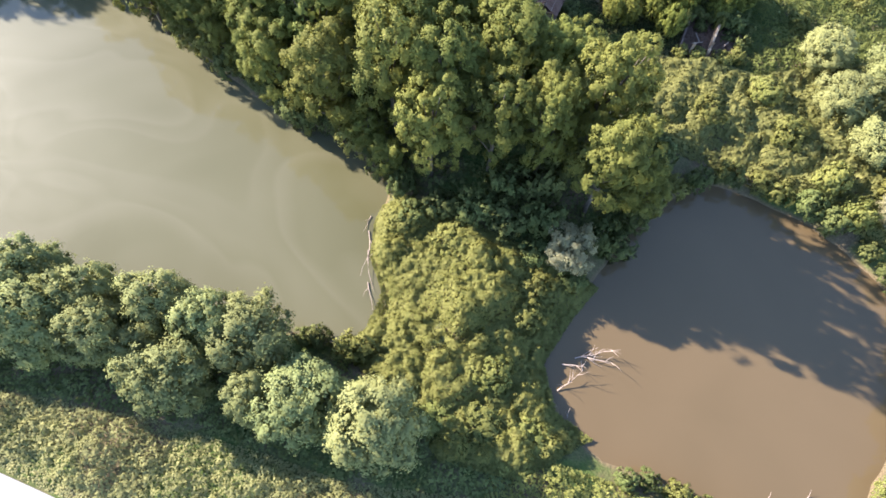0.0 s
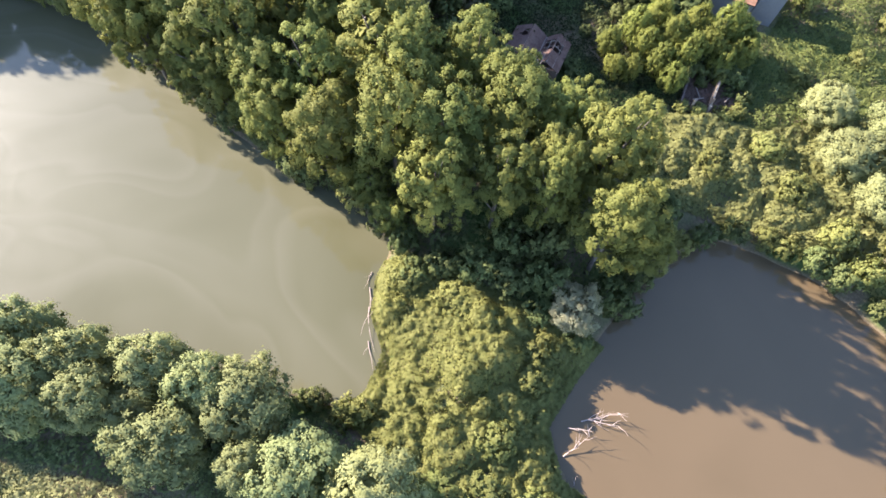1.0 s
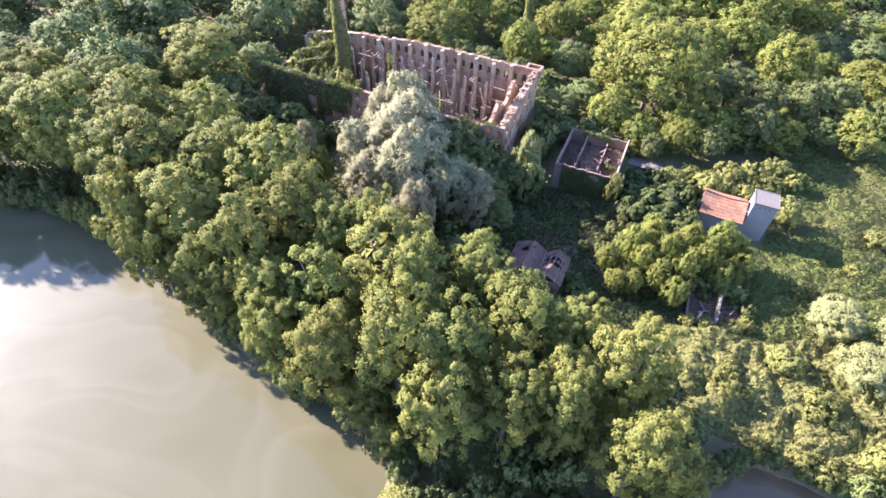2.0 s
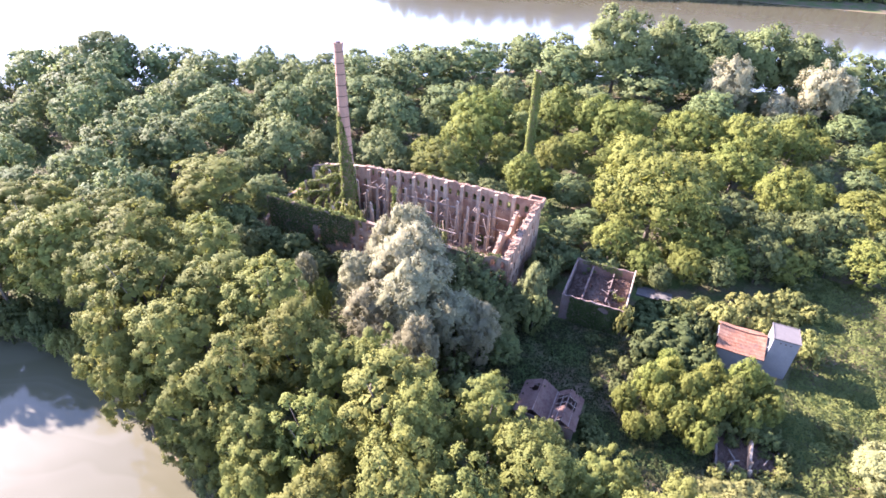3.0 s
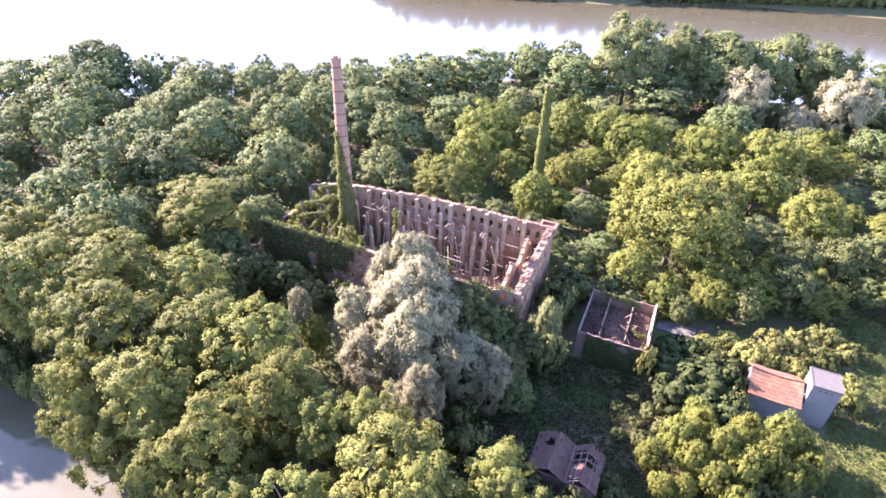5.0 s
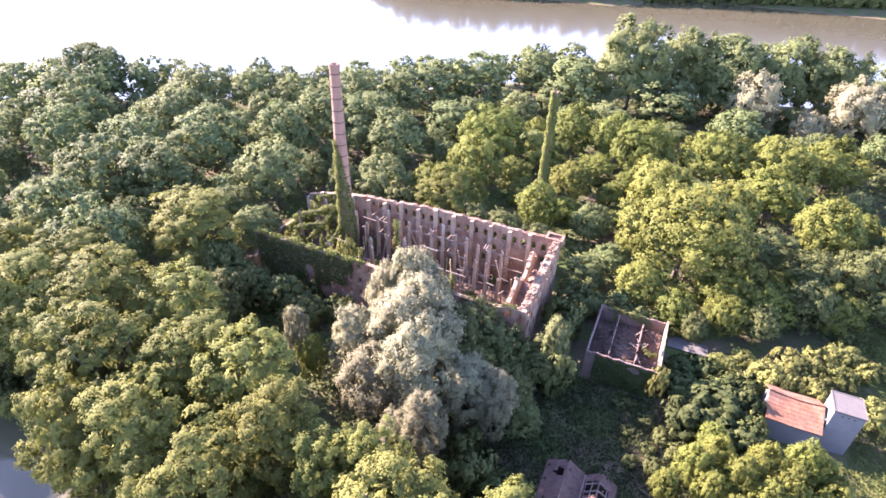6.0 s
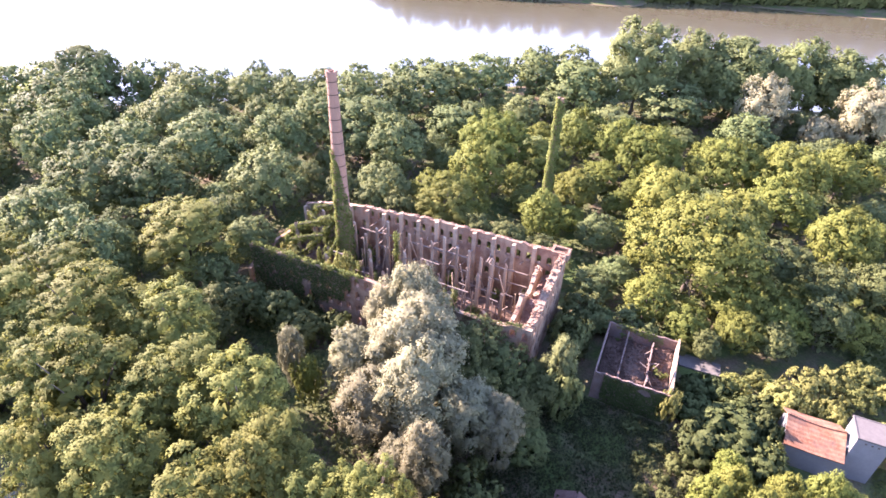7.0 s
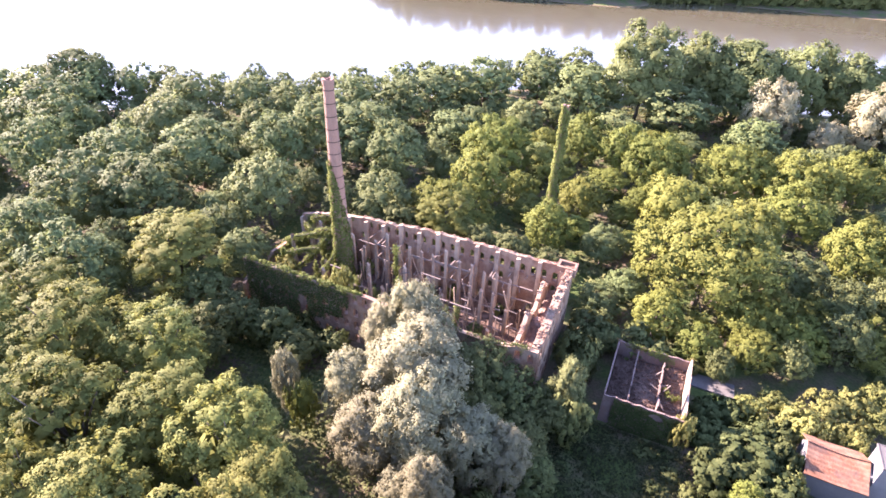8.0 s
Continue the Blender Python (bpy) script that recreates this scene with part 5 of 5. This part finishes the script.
# ---- roofless shed ----
def open_shed():
    x0, x1, y0, y1, zb = -18.3, -6.0, 99.7, 113.6, 3.8
    root = thing("roofless_shed", "roofless rectangular brick shed with debris on its floor", "ruin", (x0, y0, zb))
    back = Matrix.Translation((-x0, -y0, -zb))

    def add(name, g, mat, label=""):
        g.v = [tuple(back @ Vector(p)) for p in g.v]
        return part(name, g, mat, root, label)

    tops = [ragged(60 + k, lambda u: 11.1, 0.14) for k in range(4)]
    tops[2] = ragged(63, lambda u: 12.0, 0.22)
    for k, (place, a, b) in enumerate((
        (lambda u, d, z: (u, y0 + d, z), x0, x1), (lambda u, d, z: (u, y1 - d, z), x0, x1),
        (lambda u, d, z: (x1 - d, u, z), y0 + 0.45, y1 - 0.45), (lambda u, d, z: (x0 + d, u, z), y0 + 0.45, y1 - 0.45))):
        g = Geo()
        g.weld = True
        for i in range(24):
            u, w = a + (b - a) * i / 24, a + (b - a) * (i + 1) / 24
            g.prism([(u, zb - 0.3), (w, zb - 0.3), (w, tops[k](w)), (u, tops[k](u))], 0, 0.27, place)
        # Right wall in pale brick, others dark: sun and shade put into colour
        add("wall", g, PIER if k == 2 else SHADED_BRICK, "brick wall with sunlight put into its pale colour" if k == 2 else "")
    for x, lo, hi in ((-14.6, 100.6, 112.8), (-10.1, 101.0, 112.4)):
        r = random.Random(int(-x * 10))
        y = lo
        while y < hi:
            step = r.uniform(1.2, 2.4)
            if r.random() > 0.18:
                t = 10.2 + r.uniform(-0.9, 0.7)
                g = Geo()
                g.prism([(y, zb), (min(y + step, hi), zb), (min(y + step, hi), t), (y, t + r.uniform(-0.4, 0.4))], x - 0.09, x + 0.09, lambda u, d, z: (d, u, z))
                add("partition", g, SHADED_BRICK, "broken piece of partition wall")
            y += step
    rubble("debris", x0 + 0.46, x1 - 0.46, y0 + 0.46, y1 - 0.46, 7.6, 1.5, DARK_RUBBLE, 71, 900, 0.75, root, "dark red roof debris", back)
    g = Geo()
    r = random.Random(9)
    for _ in range(34):
        x, y = r.uniform(-16.6, -6.8), r.uniform(101, 112)
        g.beam((x, y, 8.2), (x + r.uniform(-1.6, 1.0), y + r.uniform(-2, 2), 8.9 + r.uniform(0, 0.6)), 0.14)
    add("fallen_rafters", g, DARK_RUBBLE)
    for _ in range(7):
        x, y, turn_ = r.uniform(-13.5, -7.2), r.uniform(101.5, 111), r.uniform(0, 3.1)
        g = Geo()
        g.beam((x, y, 9.0), (x + 1.5 * math.cos(turn_), y + 1.5 * math.sin(turn_), 9.3 + r.uniform(0, 0.5)), 0.13)
        add("broken_board", g, TIMBER, "pale broken board on the debris")
    # Near-black leaf again: shade on the front wall put into the ivy's colour
    ivy_sheet(-16.6, -6.2, 4.2, tops[0], y0, 34, 0.36, "fig", 6, "ivy", root, "ivy over the front wall, darkened by shade in its colour", back, -1, -0.5)
    ivy([(x, y1 - 0.2, 11.0) for x in np.arange(-16.5, -9.5, 0.8)], 0.7, 110, 0.34, "ivy", 7, "ivy_crest", root, "", back)
    ivy([(x, 108 + 2.2 * math.sin(x), 8.9) for x in np.arange(-9.4, -6.8, 0.5)], 0.7, 90, 0.3, "ivy", 9, "ivy_floor", root, "weeds growing on the debris", back)
    ivy_sheet(-17, -8.5, 6.8, tops[1], y1 - 0.45, 10, 0.36, "locust", 8, "ivy_inside", root, "", back, -1, 0.3)


open_shed()
g = Geo()
g.prism([(-4.8, 4.35), (2.4, 4.35), (2.4, 5.25), (-4.8, 5.25)], 114.4, 117.8, lambda u, d, z: (u, d, z))
tagged(part("concrete_pad", g, CONCRETE), "worn grey concrete pad beside the roofless shed", "pavement", kind="structure")


# ---- house with tower ----
def tower_house():
    zb = land_at(19, 102) - 0.3
    root = thing("tower_house", "small white house with orange tiled roof and square tower", "house", (14, 101, zb))
    back = Matrix.Translation((-14, -101, -zb))

    def add(name, g, mat, label="", under=None):
        g.v = [tuple(back @ Vector(p)) for p in g.v]
        return part(name, g, mat, under or root, label)

    x0, x1, y0, y1 = 10.9, 18.55, 99.8, 106.0
    eave, ridge, ry = 9.5, 11.6, 103.6
    for nm, (a, b, c, d) in (("front_wall", (x0, x1, y0, y0 + 0.35)), ("rear_wall", (x0, x1, y1 - 0.35, y1))):
        g = Geo()
        g.box(a, b, c, d, zb, eave - 0.05)
        add(nm, g, PLASTER)
    g = Geo()
    for d0, d1 in ((x0 + 0.004, x0 + 0.35),):
        g.prism([(y0 + 0.36, zb), (y1 - 0.36, zb), (y1 - 0.36, eave - 0.05), (y0 + 0.36, eave - 0.05)], d0, d1, lambda u, d, z: (d, u, z))
        g.prism([(y0 + 0.2, eave - 0.05), (y1 - 0.2, eave - 0.05), (ry + 0.05, ridge - 0.12), (ry - 0.05, ridge - 0.12)], d0, d1, lambda u, d, z: (d, u, z))
    add("gable_wall", g, PLASTER)
    # sagging tiled slopes, built in strips with a little unevenness
    for nm, ya, za, yb, zbb in (("front_roof", y0 - 0.45, eave - 0.2, ry, ridge), ("rear_roof", y1 + 0.4, eave + 0.5, ry, ridge)):
        g = Geo()
        nu, nv = 26, 14
        for lay in (0.0, -0.16):
            for j in range(nv + 1):
                for i in range(nu + 1):
                    u, v = i / nu, j / nv
                    x = x0 - 0.3 + (x1 - x0 + 0.3) * u
                    y = ya + (yb - ya) * v
                    z = za + (zbb - za) * v + lay - 0.32 * math.sin(u * math.pi) * v + 0.035 * math.sin(9 * u + 5 * v) + (0.05 * ((j % 2) == 0) if lay == 0 else 0) + 0.18 * (1 - u) ** 3
                    g.v.append((x, y, z))
        m = (nu + 1) * (nv + 1)
        for j in range(nv):
            for i in range(nu):
                a = j * (nu + 1) + i
                g.f.append((a, a + 1, a + nu + 2, a + nu + 1))
                g.f.append((m + a, m + a + nu + 1, m + a + nu + 2, m + a + 1))
        for i in range(nu):
            g.f.append((i, m + i, m + i + 1, i + 1))
        for j in range(nv):
            a, b = j * (nu + 1), (j + 1) * (nu + 1)
            g.f.append((a, b, m + b, m + a))
        add(nm, g, TILES, "orange clay tiles with dark weathering")
    g = Geo()
    for i in range(20):
        u = (i + 0.5) / 20
        x = x0 - 0.3 + (x1 - x0 + 0.3) * u
        z = ridge - 0.32 * math.sin(u * math.pi) + 0.18 * (1 - u) ** 3
        g.beam((x - 0.21, ry, z + 0.06), (x + 0.21, ry, z + 0.09), 0.34, 0.14)
    add("ridge_tiles", g, TILES, "pale ridge tiles")
    # tower
    tx0, tx1, ty0, ty1, tt = 19.0, 23.1, 101.2, 105.5, 13.3
    g = Geo()
    for a, b, c, d in ((tx0, tx1, ty0, ty0 + 0.3), (tx0, tx1, ty1 - 0.3, ty1), (tx0, tx0 + 0.3, ty0 + 0.3, ty1 - 0.3), (tx1 - 0.3, tx1, ty0 + 0.3, ty1 - 0.3)):
        g.box(a, b, c, d, zb, tt)
    tower = add("tower", g, PLASTER, "square white plastered tower")
    g = Geo()
    g.box(x1, tx0 - 0.002, ty0 + 0.5, ty1 - 0.5, zb, 10.6)
    add("link_wall", g, PLASTER)
    g = Geo()
    o = 0.14
    g.box(tx0 - o, tx1 + o, ty0 - o, ty1 + o, tt + 0.002, tt + 0.2)
    for a, b, c, d in ((tx0 - o, tx1 + o, ty0 - o, ty0), (tx0 - o, tx1 + o, ty1, ty1 + o), (tx0 - o, tx0, ty0, ty1), (tx1, tx1 + o, ty0, ty1)):
        g.box(a, b, c, d, tt + 0.202, tt + 0.28)
    add("roof_slab", g, SLAB, "flat pale roof slab with a raised rim", tower)
    # Dark plates on the face stand in for the shade of small openings
    for x in (20.2, 21.0, 21.8):
        g = Geo()
        g.box(x - 0.13, x + 0.13, ty0 - 0.012, ty0 - 0.004, tt - 0.75, tt - 0.5)
        add("vent_hole", g, IRON, "", tower)
    return root


tower_house()


# ---- hut with a broken roof ----
def broken_hut():
    x0, x1, y0, y1 = -17.6, -8.8, 71.0, 77.8
    zb = land_at(-13, 74) - 0.3
    root = thing("broken_hut", "collapsing brick hut with missing tiles and bare rafters", "hut", (-13, 74, zb))
    back = Matrix.Translation((13, -74, -zb))

    def add(name, g, mat, label=""):
        g.v = [tuple(back @ Vector(p)) for p in g.v]
        return part(name, g, mat, root, label)

    for nm, (a, b, c, d) in (("front_wall", (x0, x1, y0, y0 + 0.3)), ("rear_wall", (x0, x1, y1 - 0.3, y1)), ("end_wall", (x0, x0 + 0.3, y0 + 0.31, y1 - 0.31)), ("end_wall", (x1 - 0.3, x1, y0 + 0.31, y1 - 0.31)), ("inner_wall", (-13.1, -12.85, y0 + 0.31, y1 - 0.31))):
        g = Geo()
        g.box(a, b, c, d, zb, 7.9)
        add(nm, g, SHADED_BRICK)

    def slope(name, xa, za, xb, zb2, holes, seed, ya=y0 - 0.2, yb=y1 + 0.2):
        r = random.Random(seed)
        nu, nv = 18, 10
        g = Geo()
        g.weld = True
        for j in range(nu):
            for i in range(nv):
                v0, v1 = i / nv, (i + 1) / nv
                u0, u1 = j / nu, (j + 1) / nu
                cx, cy = (v0 + v1) / 2, (u0 + u1) / 2
                if any(hx0 < cx < hx1 and hy0 < cy < hy1 and r.random() < 0.93 for hx0, hx1, hy0, hy1 in holes) or r.random() < 0.02:
                    continue
                dz = 0.0
                p = [(xa + (xb - xa) * v, ya + (yb - ya) * u, za + (zb2 - za) * v + dz) for v, u in ((v0, u0), (v1, u0), (v1, u1), (v0, u1))]
                k = len(g.v)
                g.v += p + [(x, y, z - 0.1) for x, y, z in p]
                g.f += [(k, k + 1, k + 2, k + 3), (k + 7, k + 6, k + 5, k + 4)] + [(k + a, k + 4 + a, k + 4 + (a + 1) % 4, k + (a + 1) % 4) for a in range(4)]
        add(name, g, OLD_TILES, "weathered purple-brown tiles with holes")

    slope("roof_slope", -18.6, 7.9, -15.6, 9.6, [(0.55, 0.95, 0.62, 0.85)], 1)
    slope("roof_slope", -12.75, 7.7, -15.55, 9.6, [], 2)
    slope("roof_slope", -12.7, 7.9, -10.9, 9.4, [(0.1, 0.9, 0.5, 0.85), (0, 1, 0, 0.12)], 3)
    slope("roof_slope", -8.5, 7.9, -10.85, 9.4, [(0.4, 1.0, 0.45, 0.8)], 4)
    for xa, za, xb, zb2 in ((-12.7, 7.8, -10.9, 9.28), (-8.5, 7.8, -10.9, 9.28)):
        for k in range(6):
            y = y0 + 0.3 + (y1 - y0 - 0.6) * (k + 0.25 * math.sin(5 * k)) / 5.2
            g = Geo()
            g.beam((xa, y, za), (xb, y, zb2), 0.13, 0.16)
            add("rafter", g, TIMBER, "grey bare rafter")
    for x, z in ((-10.88, 9.34), (-11.8, 8.66), (-9.7, 8.65), (-15.58, 9.56)):
        g = Geo()
        g.beam((x, y0 - 0.2, z), (x, y1 + 0.2, z - 0.12), 0.1, 0.1)
        add("purlin", g, TIMBER)
    rubble("fallen_tiles", x0 + 0.31, x1 - 0.31, y0 + 0.31, y1 - 0.31, 5.3, 0.5, DARK_RUBBLE, 81, 160, 0.4, root, "", back)


broken_hut()


# ---- low ruin under the vines ----
def low_ruin():
    zb = land_at(16, 75) - 0.2
    root = thing("low_ruin", "low roofless brick ruin with a broken pale partition among vines", "ruin", (16.5, 76, zb))
    back = Matrix.Translation((-16.5, -76, -zb))

    def add(name, g, mat, label=""):
        g.v = [tuple(back @ Vector(p)) for p in g.v]
        return part(name, g, mat, root, label)

    for name, x, lo, hi, top, mat, label, seed in (
        ("side_wall", 12.3, 75.2, 84.4, 6.1, SHADED_BRICK, "", 21), ("partition", 17.0, 77.4, 82.0, 7.3, PIER, "pale broken partition wall", 22), ("side_wall", 21.2, 77.6, 84.4, 5.7, SHADED_BRICK, "", 23)):
        edge = ragged(seed, lambda u: top, 0.5)
        g = Geo()
        g.weld = True
        for k in range(12):
            u, w = lo + (hi - lo) * k / 12, lo + (hi - lo) * (k + 1) / 12
            g.prism([(u, zb), (w, zb), (w, edge(w)), (u, edge(u))], x - 0.16, x + 0.16, lambda a, d, z: (d, a, z))
        add(name, g, mat, label)
    g = Geo()
    g.box(12.48, 21.02, 84.42, 84.72, zb, 5.7)
    add("rear_wall", g, SHADED_BRICK)
    for x, y in ((14.2, 76.0), (16.9, 76.4)):
        g = Geo()
        g.box(x - 0.2, x + 0.2, y - 0.2, y + 0.2, zb, 7.2 + 0.3 * math.sin(x))
        add("post", g, PIER, "pale brick post")
    for k, (x, y, turn_) in enumerate(((14.0, 77.4, 0.4), (15.1, 78.2, 2.3), (19.0, 79.0, 1.1))):
        g = Geo()
        g.beam((x, y, 5.9), (x + 1.7 * math.cos(turn_), y + 1.7 * math.sin(turn_), 6.3), 0.16)
        add("fallen_beam", g, TIMBER, "pale fallen beam")
    rubble("debris", 12.5, 21.0, 75.0, 84.3, 4.8, 0.9, DARK_RUBBLE, 91, 420, 0.6, root, "brown debris", back)


low_ruin()


# ---- road ----
g = Geo()
road_z = 4.9
for i in range(40):
    u0, u1 = -130 + 6 * i, -124 + 6 * i
    g.prism([(u0, road_z - 2), (u1, road_z - 2), (u1, road_z), (u0, road_z)], -7.0, 0.0, lambda u, d, z: (u, -22.95 + d + 0.05 * (u + 45), z))
tagged(part("road", g, ASPHALT), "pale grey asphalt road beyond the row of willows", "road", kind="structure")
g = Geo()
g.prism([(-130, road_z + 0.004), (110, road_z + 0.004), (110, road_z + 0.012), (-130, road_z + 0.012)], -0.45, -0.25, lambda u, d, z: (u, -22.95 + d + 0.05 * (u + 45), z))
tagged(part("edge_line", g, PAINT), "white painted line along the road edge", "road marking", kind="structure")


# ---- dead wood in the ponds ----
def dead_branch(name, label, base, heading, length, seed, twigs, girth=0.11, up=0.25):
    r = random.Random(seed)
    root = thing(name, label, "branch", base)

    def limb(a, d, ln, rad, depth, under):
        path, p = [Vector(a)], Vector(a)
        dd = Vector(d)
        for _ in range(5):
            dd = (dd + Vector((r.uniform(-0.22, 0.22), r.uniform(-0.22, 0.22), r.uniform(-0.1, 0.1)))).normalized()
            p = p + dd * ln / 5
            path.append(p.copy())
        g = Geo()
        g.tube(path, [rad * (1 - 0.17 * i) for i in range(6)], 6)
        ob = part("limb" if depth == 0 else "twig", g, DEADWOOD, under)
        if depth < 1:
            for k in range(twigs):
                q = path[1 + k % 5]
                side = Vector((r.uniform(-1, 1), r.uniform(-1, 1), r.uniform(0.0, 0.7)))
                limb(q, (dd + side * 0.9).normalized(), ln * r.uniform(0.3, 0.6), rad * 0.5, depth + 1, root)
        return ob

    a = math.radians(heading)
    limb((0, 0, 0), (math.cos(a), math.sin(a), up), length, girth, 0, root)
    return root


for k, (x, y, hd, ln, tw) in enumerate(((14.2, 20.6, 42, 5.2, 10), (15.0, 21.2, 20, 4.2, 6), (13.4, 15.2, 55, 4.6, 7), (12.8, 19.0, 12, 3.4, 4))):
    dead_branch("dead_branch", "bleached dead branch fallen into the brown pond", (x, y, 0.1), hd, ln, 30 + k, tw, 0.09)
for k, (x, y, hd, ln, tw) in enumerate(((-21.6, 26.0, -55, 8.0, 1), (-20.3, 23.2, -60, 7.0, 1), (-18.0, 18.5, -62, 4.5, 1), (-22.4, 28.4, -95, 3.0, 1))):
    dead_branch("drift_log", "grey driftwood pole lying along the pond shore", (x, y, 0.12), hd, ln, 50 + k, tw, 0.08, 0.0)
for k, (x, y, hd, ln, tw) in enumerate(((56.0, 52.0, -80, 8.0, 4), (57.5, 52.5, -72, 8.5, 4))):
    dead_branch("dead_branch", "reddish-white fallen tree limb at the pond shore", (x, y, 0.4), hd, ln, 60 + k, tw, 0.22, 0.02)
for k, (x, y) in enumerate(((44.0, 13.0), (49.0, 15.5), (16.0, 12.2), (14.2, 11.6))):
    dead_branch("stick", "thin pale stick standing out of the brown pond", (x, y, -0.2), 100, 1.8, 70 + k, 1, 0.06, 0.8)


# ---- far bank ----
rng = np.random.default_rng(8)
fp, fn_ = [], []
for k in range(240):
    x = -335 + 3.5 * k + rng.uniform(-2, 2)
    y = np.interp(x, [-340, -200, -92, 9, 122, 300, 600], [472, 494, 533, 576, 608, 660, 765]) + rng.uniform(-4, 12)
    h = rng.uniform(24, 31) * float(np.clip((x + 325) / 70, 0.25, 1)) + 9 * float(np.clip((x + 60) / 60, 0, 1))
    n = 300
    d = unit(rng.normal(0, 1, (n, 3)))
    c = np.array([x, y, h * 0.4])
    bump = 1 + 0.2 * np.sin(5 * d[:, 0] + 3 * k) * np.sin(6 * d[:, 2] + k)
    fp.append(c + d * bump[:, None] * np.array([7.5, 7.5, h * 0.6]))
    fn_.append(d)
v, q, nr = leaf_quads(np.concatenate(fp), np.concatenate(fn_), 3.4, rng, 0.35, 1.0, 0.0, 3)
tagged(part("far_woods", np_mesh("far_woods", v, q, nr), LEAF["locust"]), "dark woods on the far bank of the river", "woods", kind="stuff")
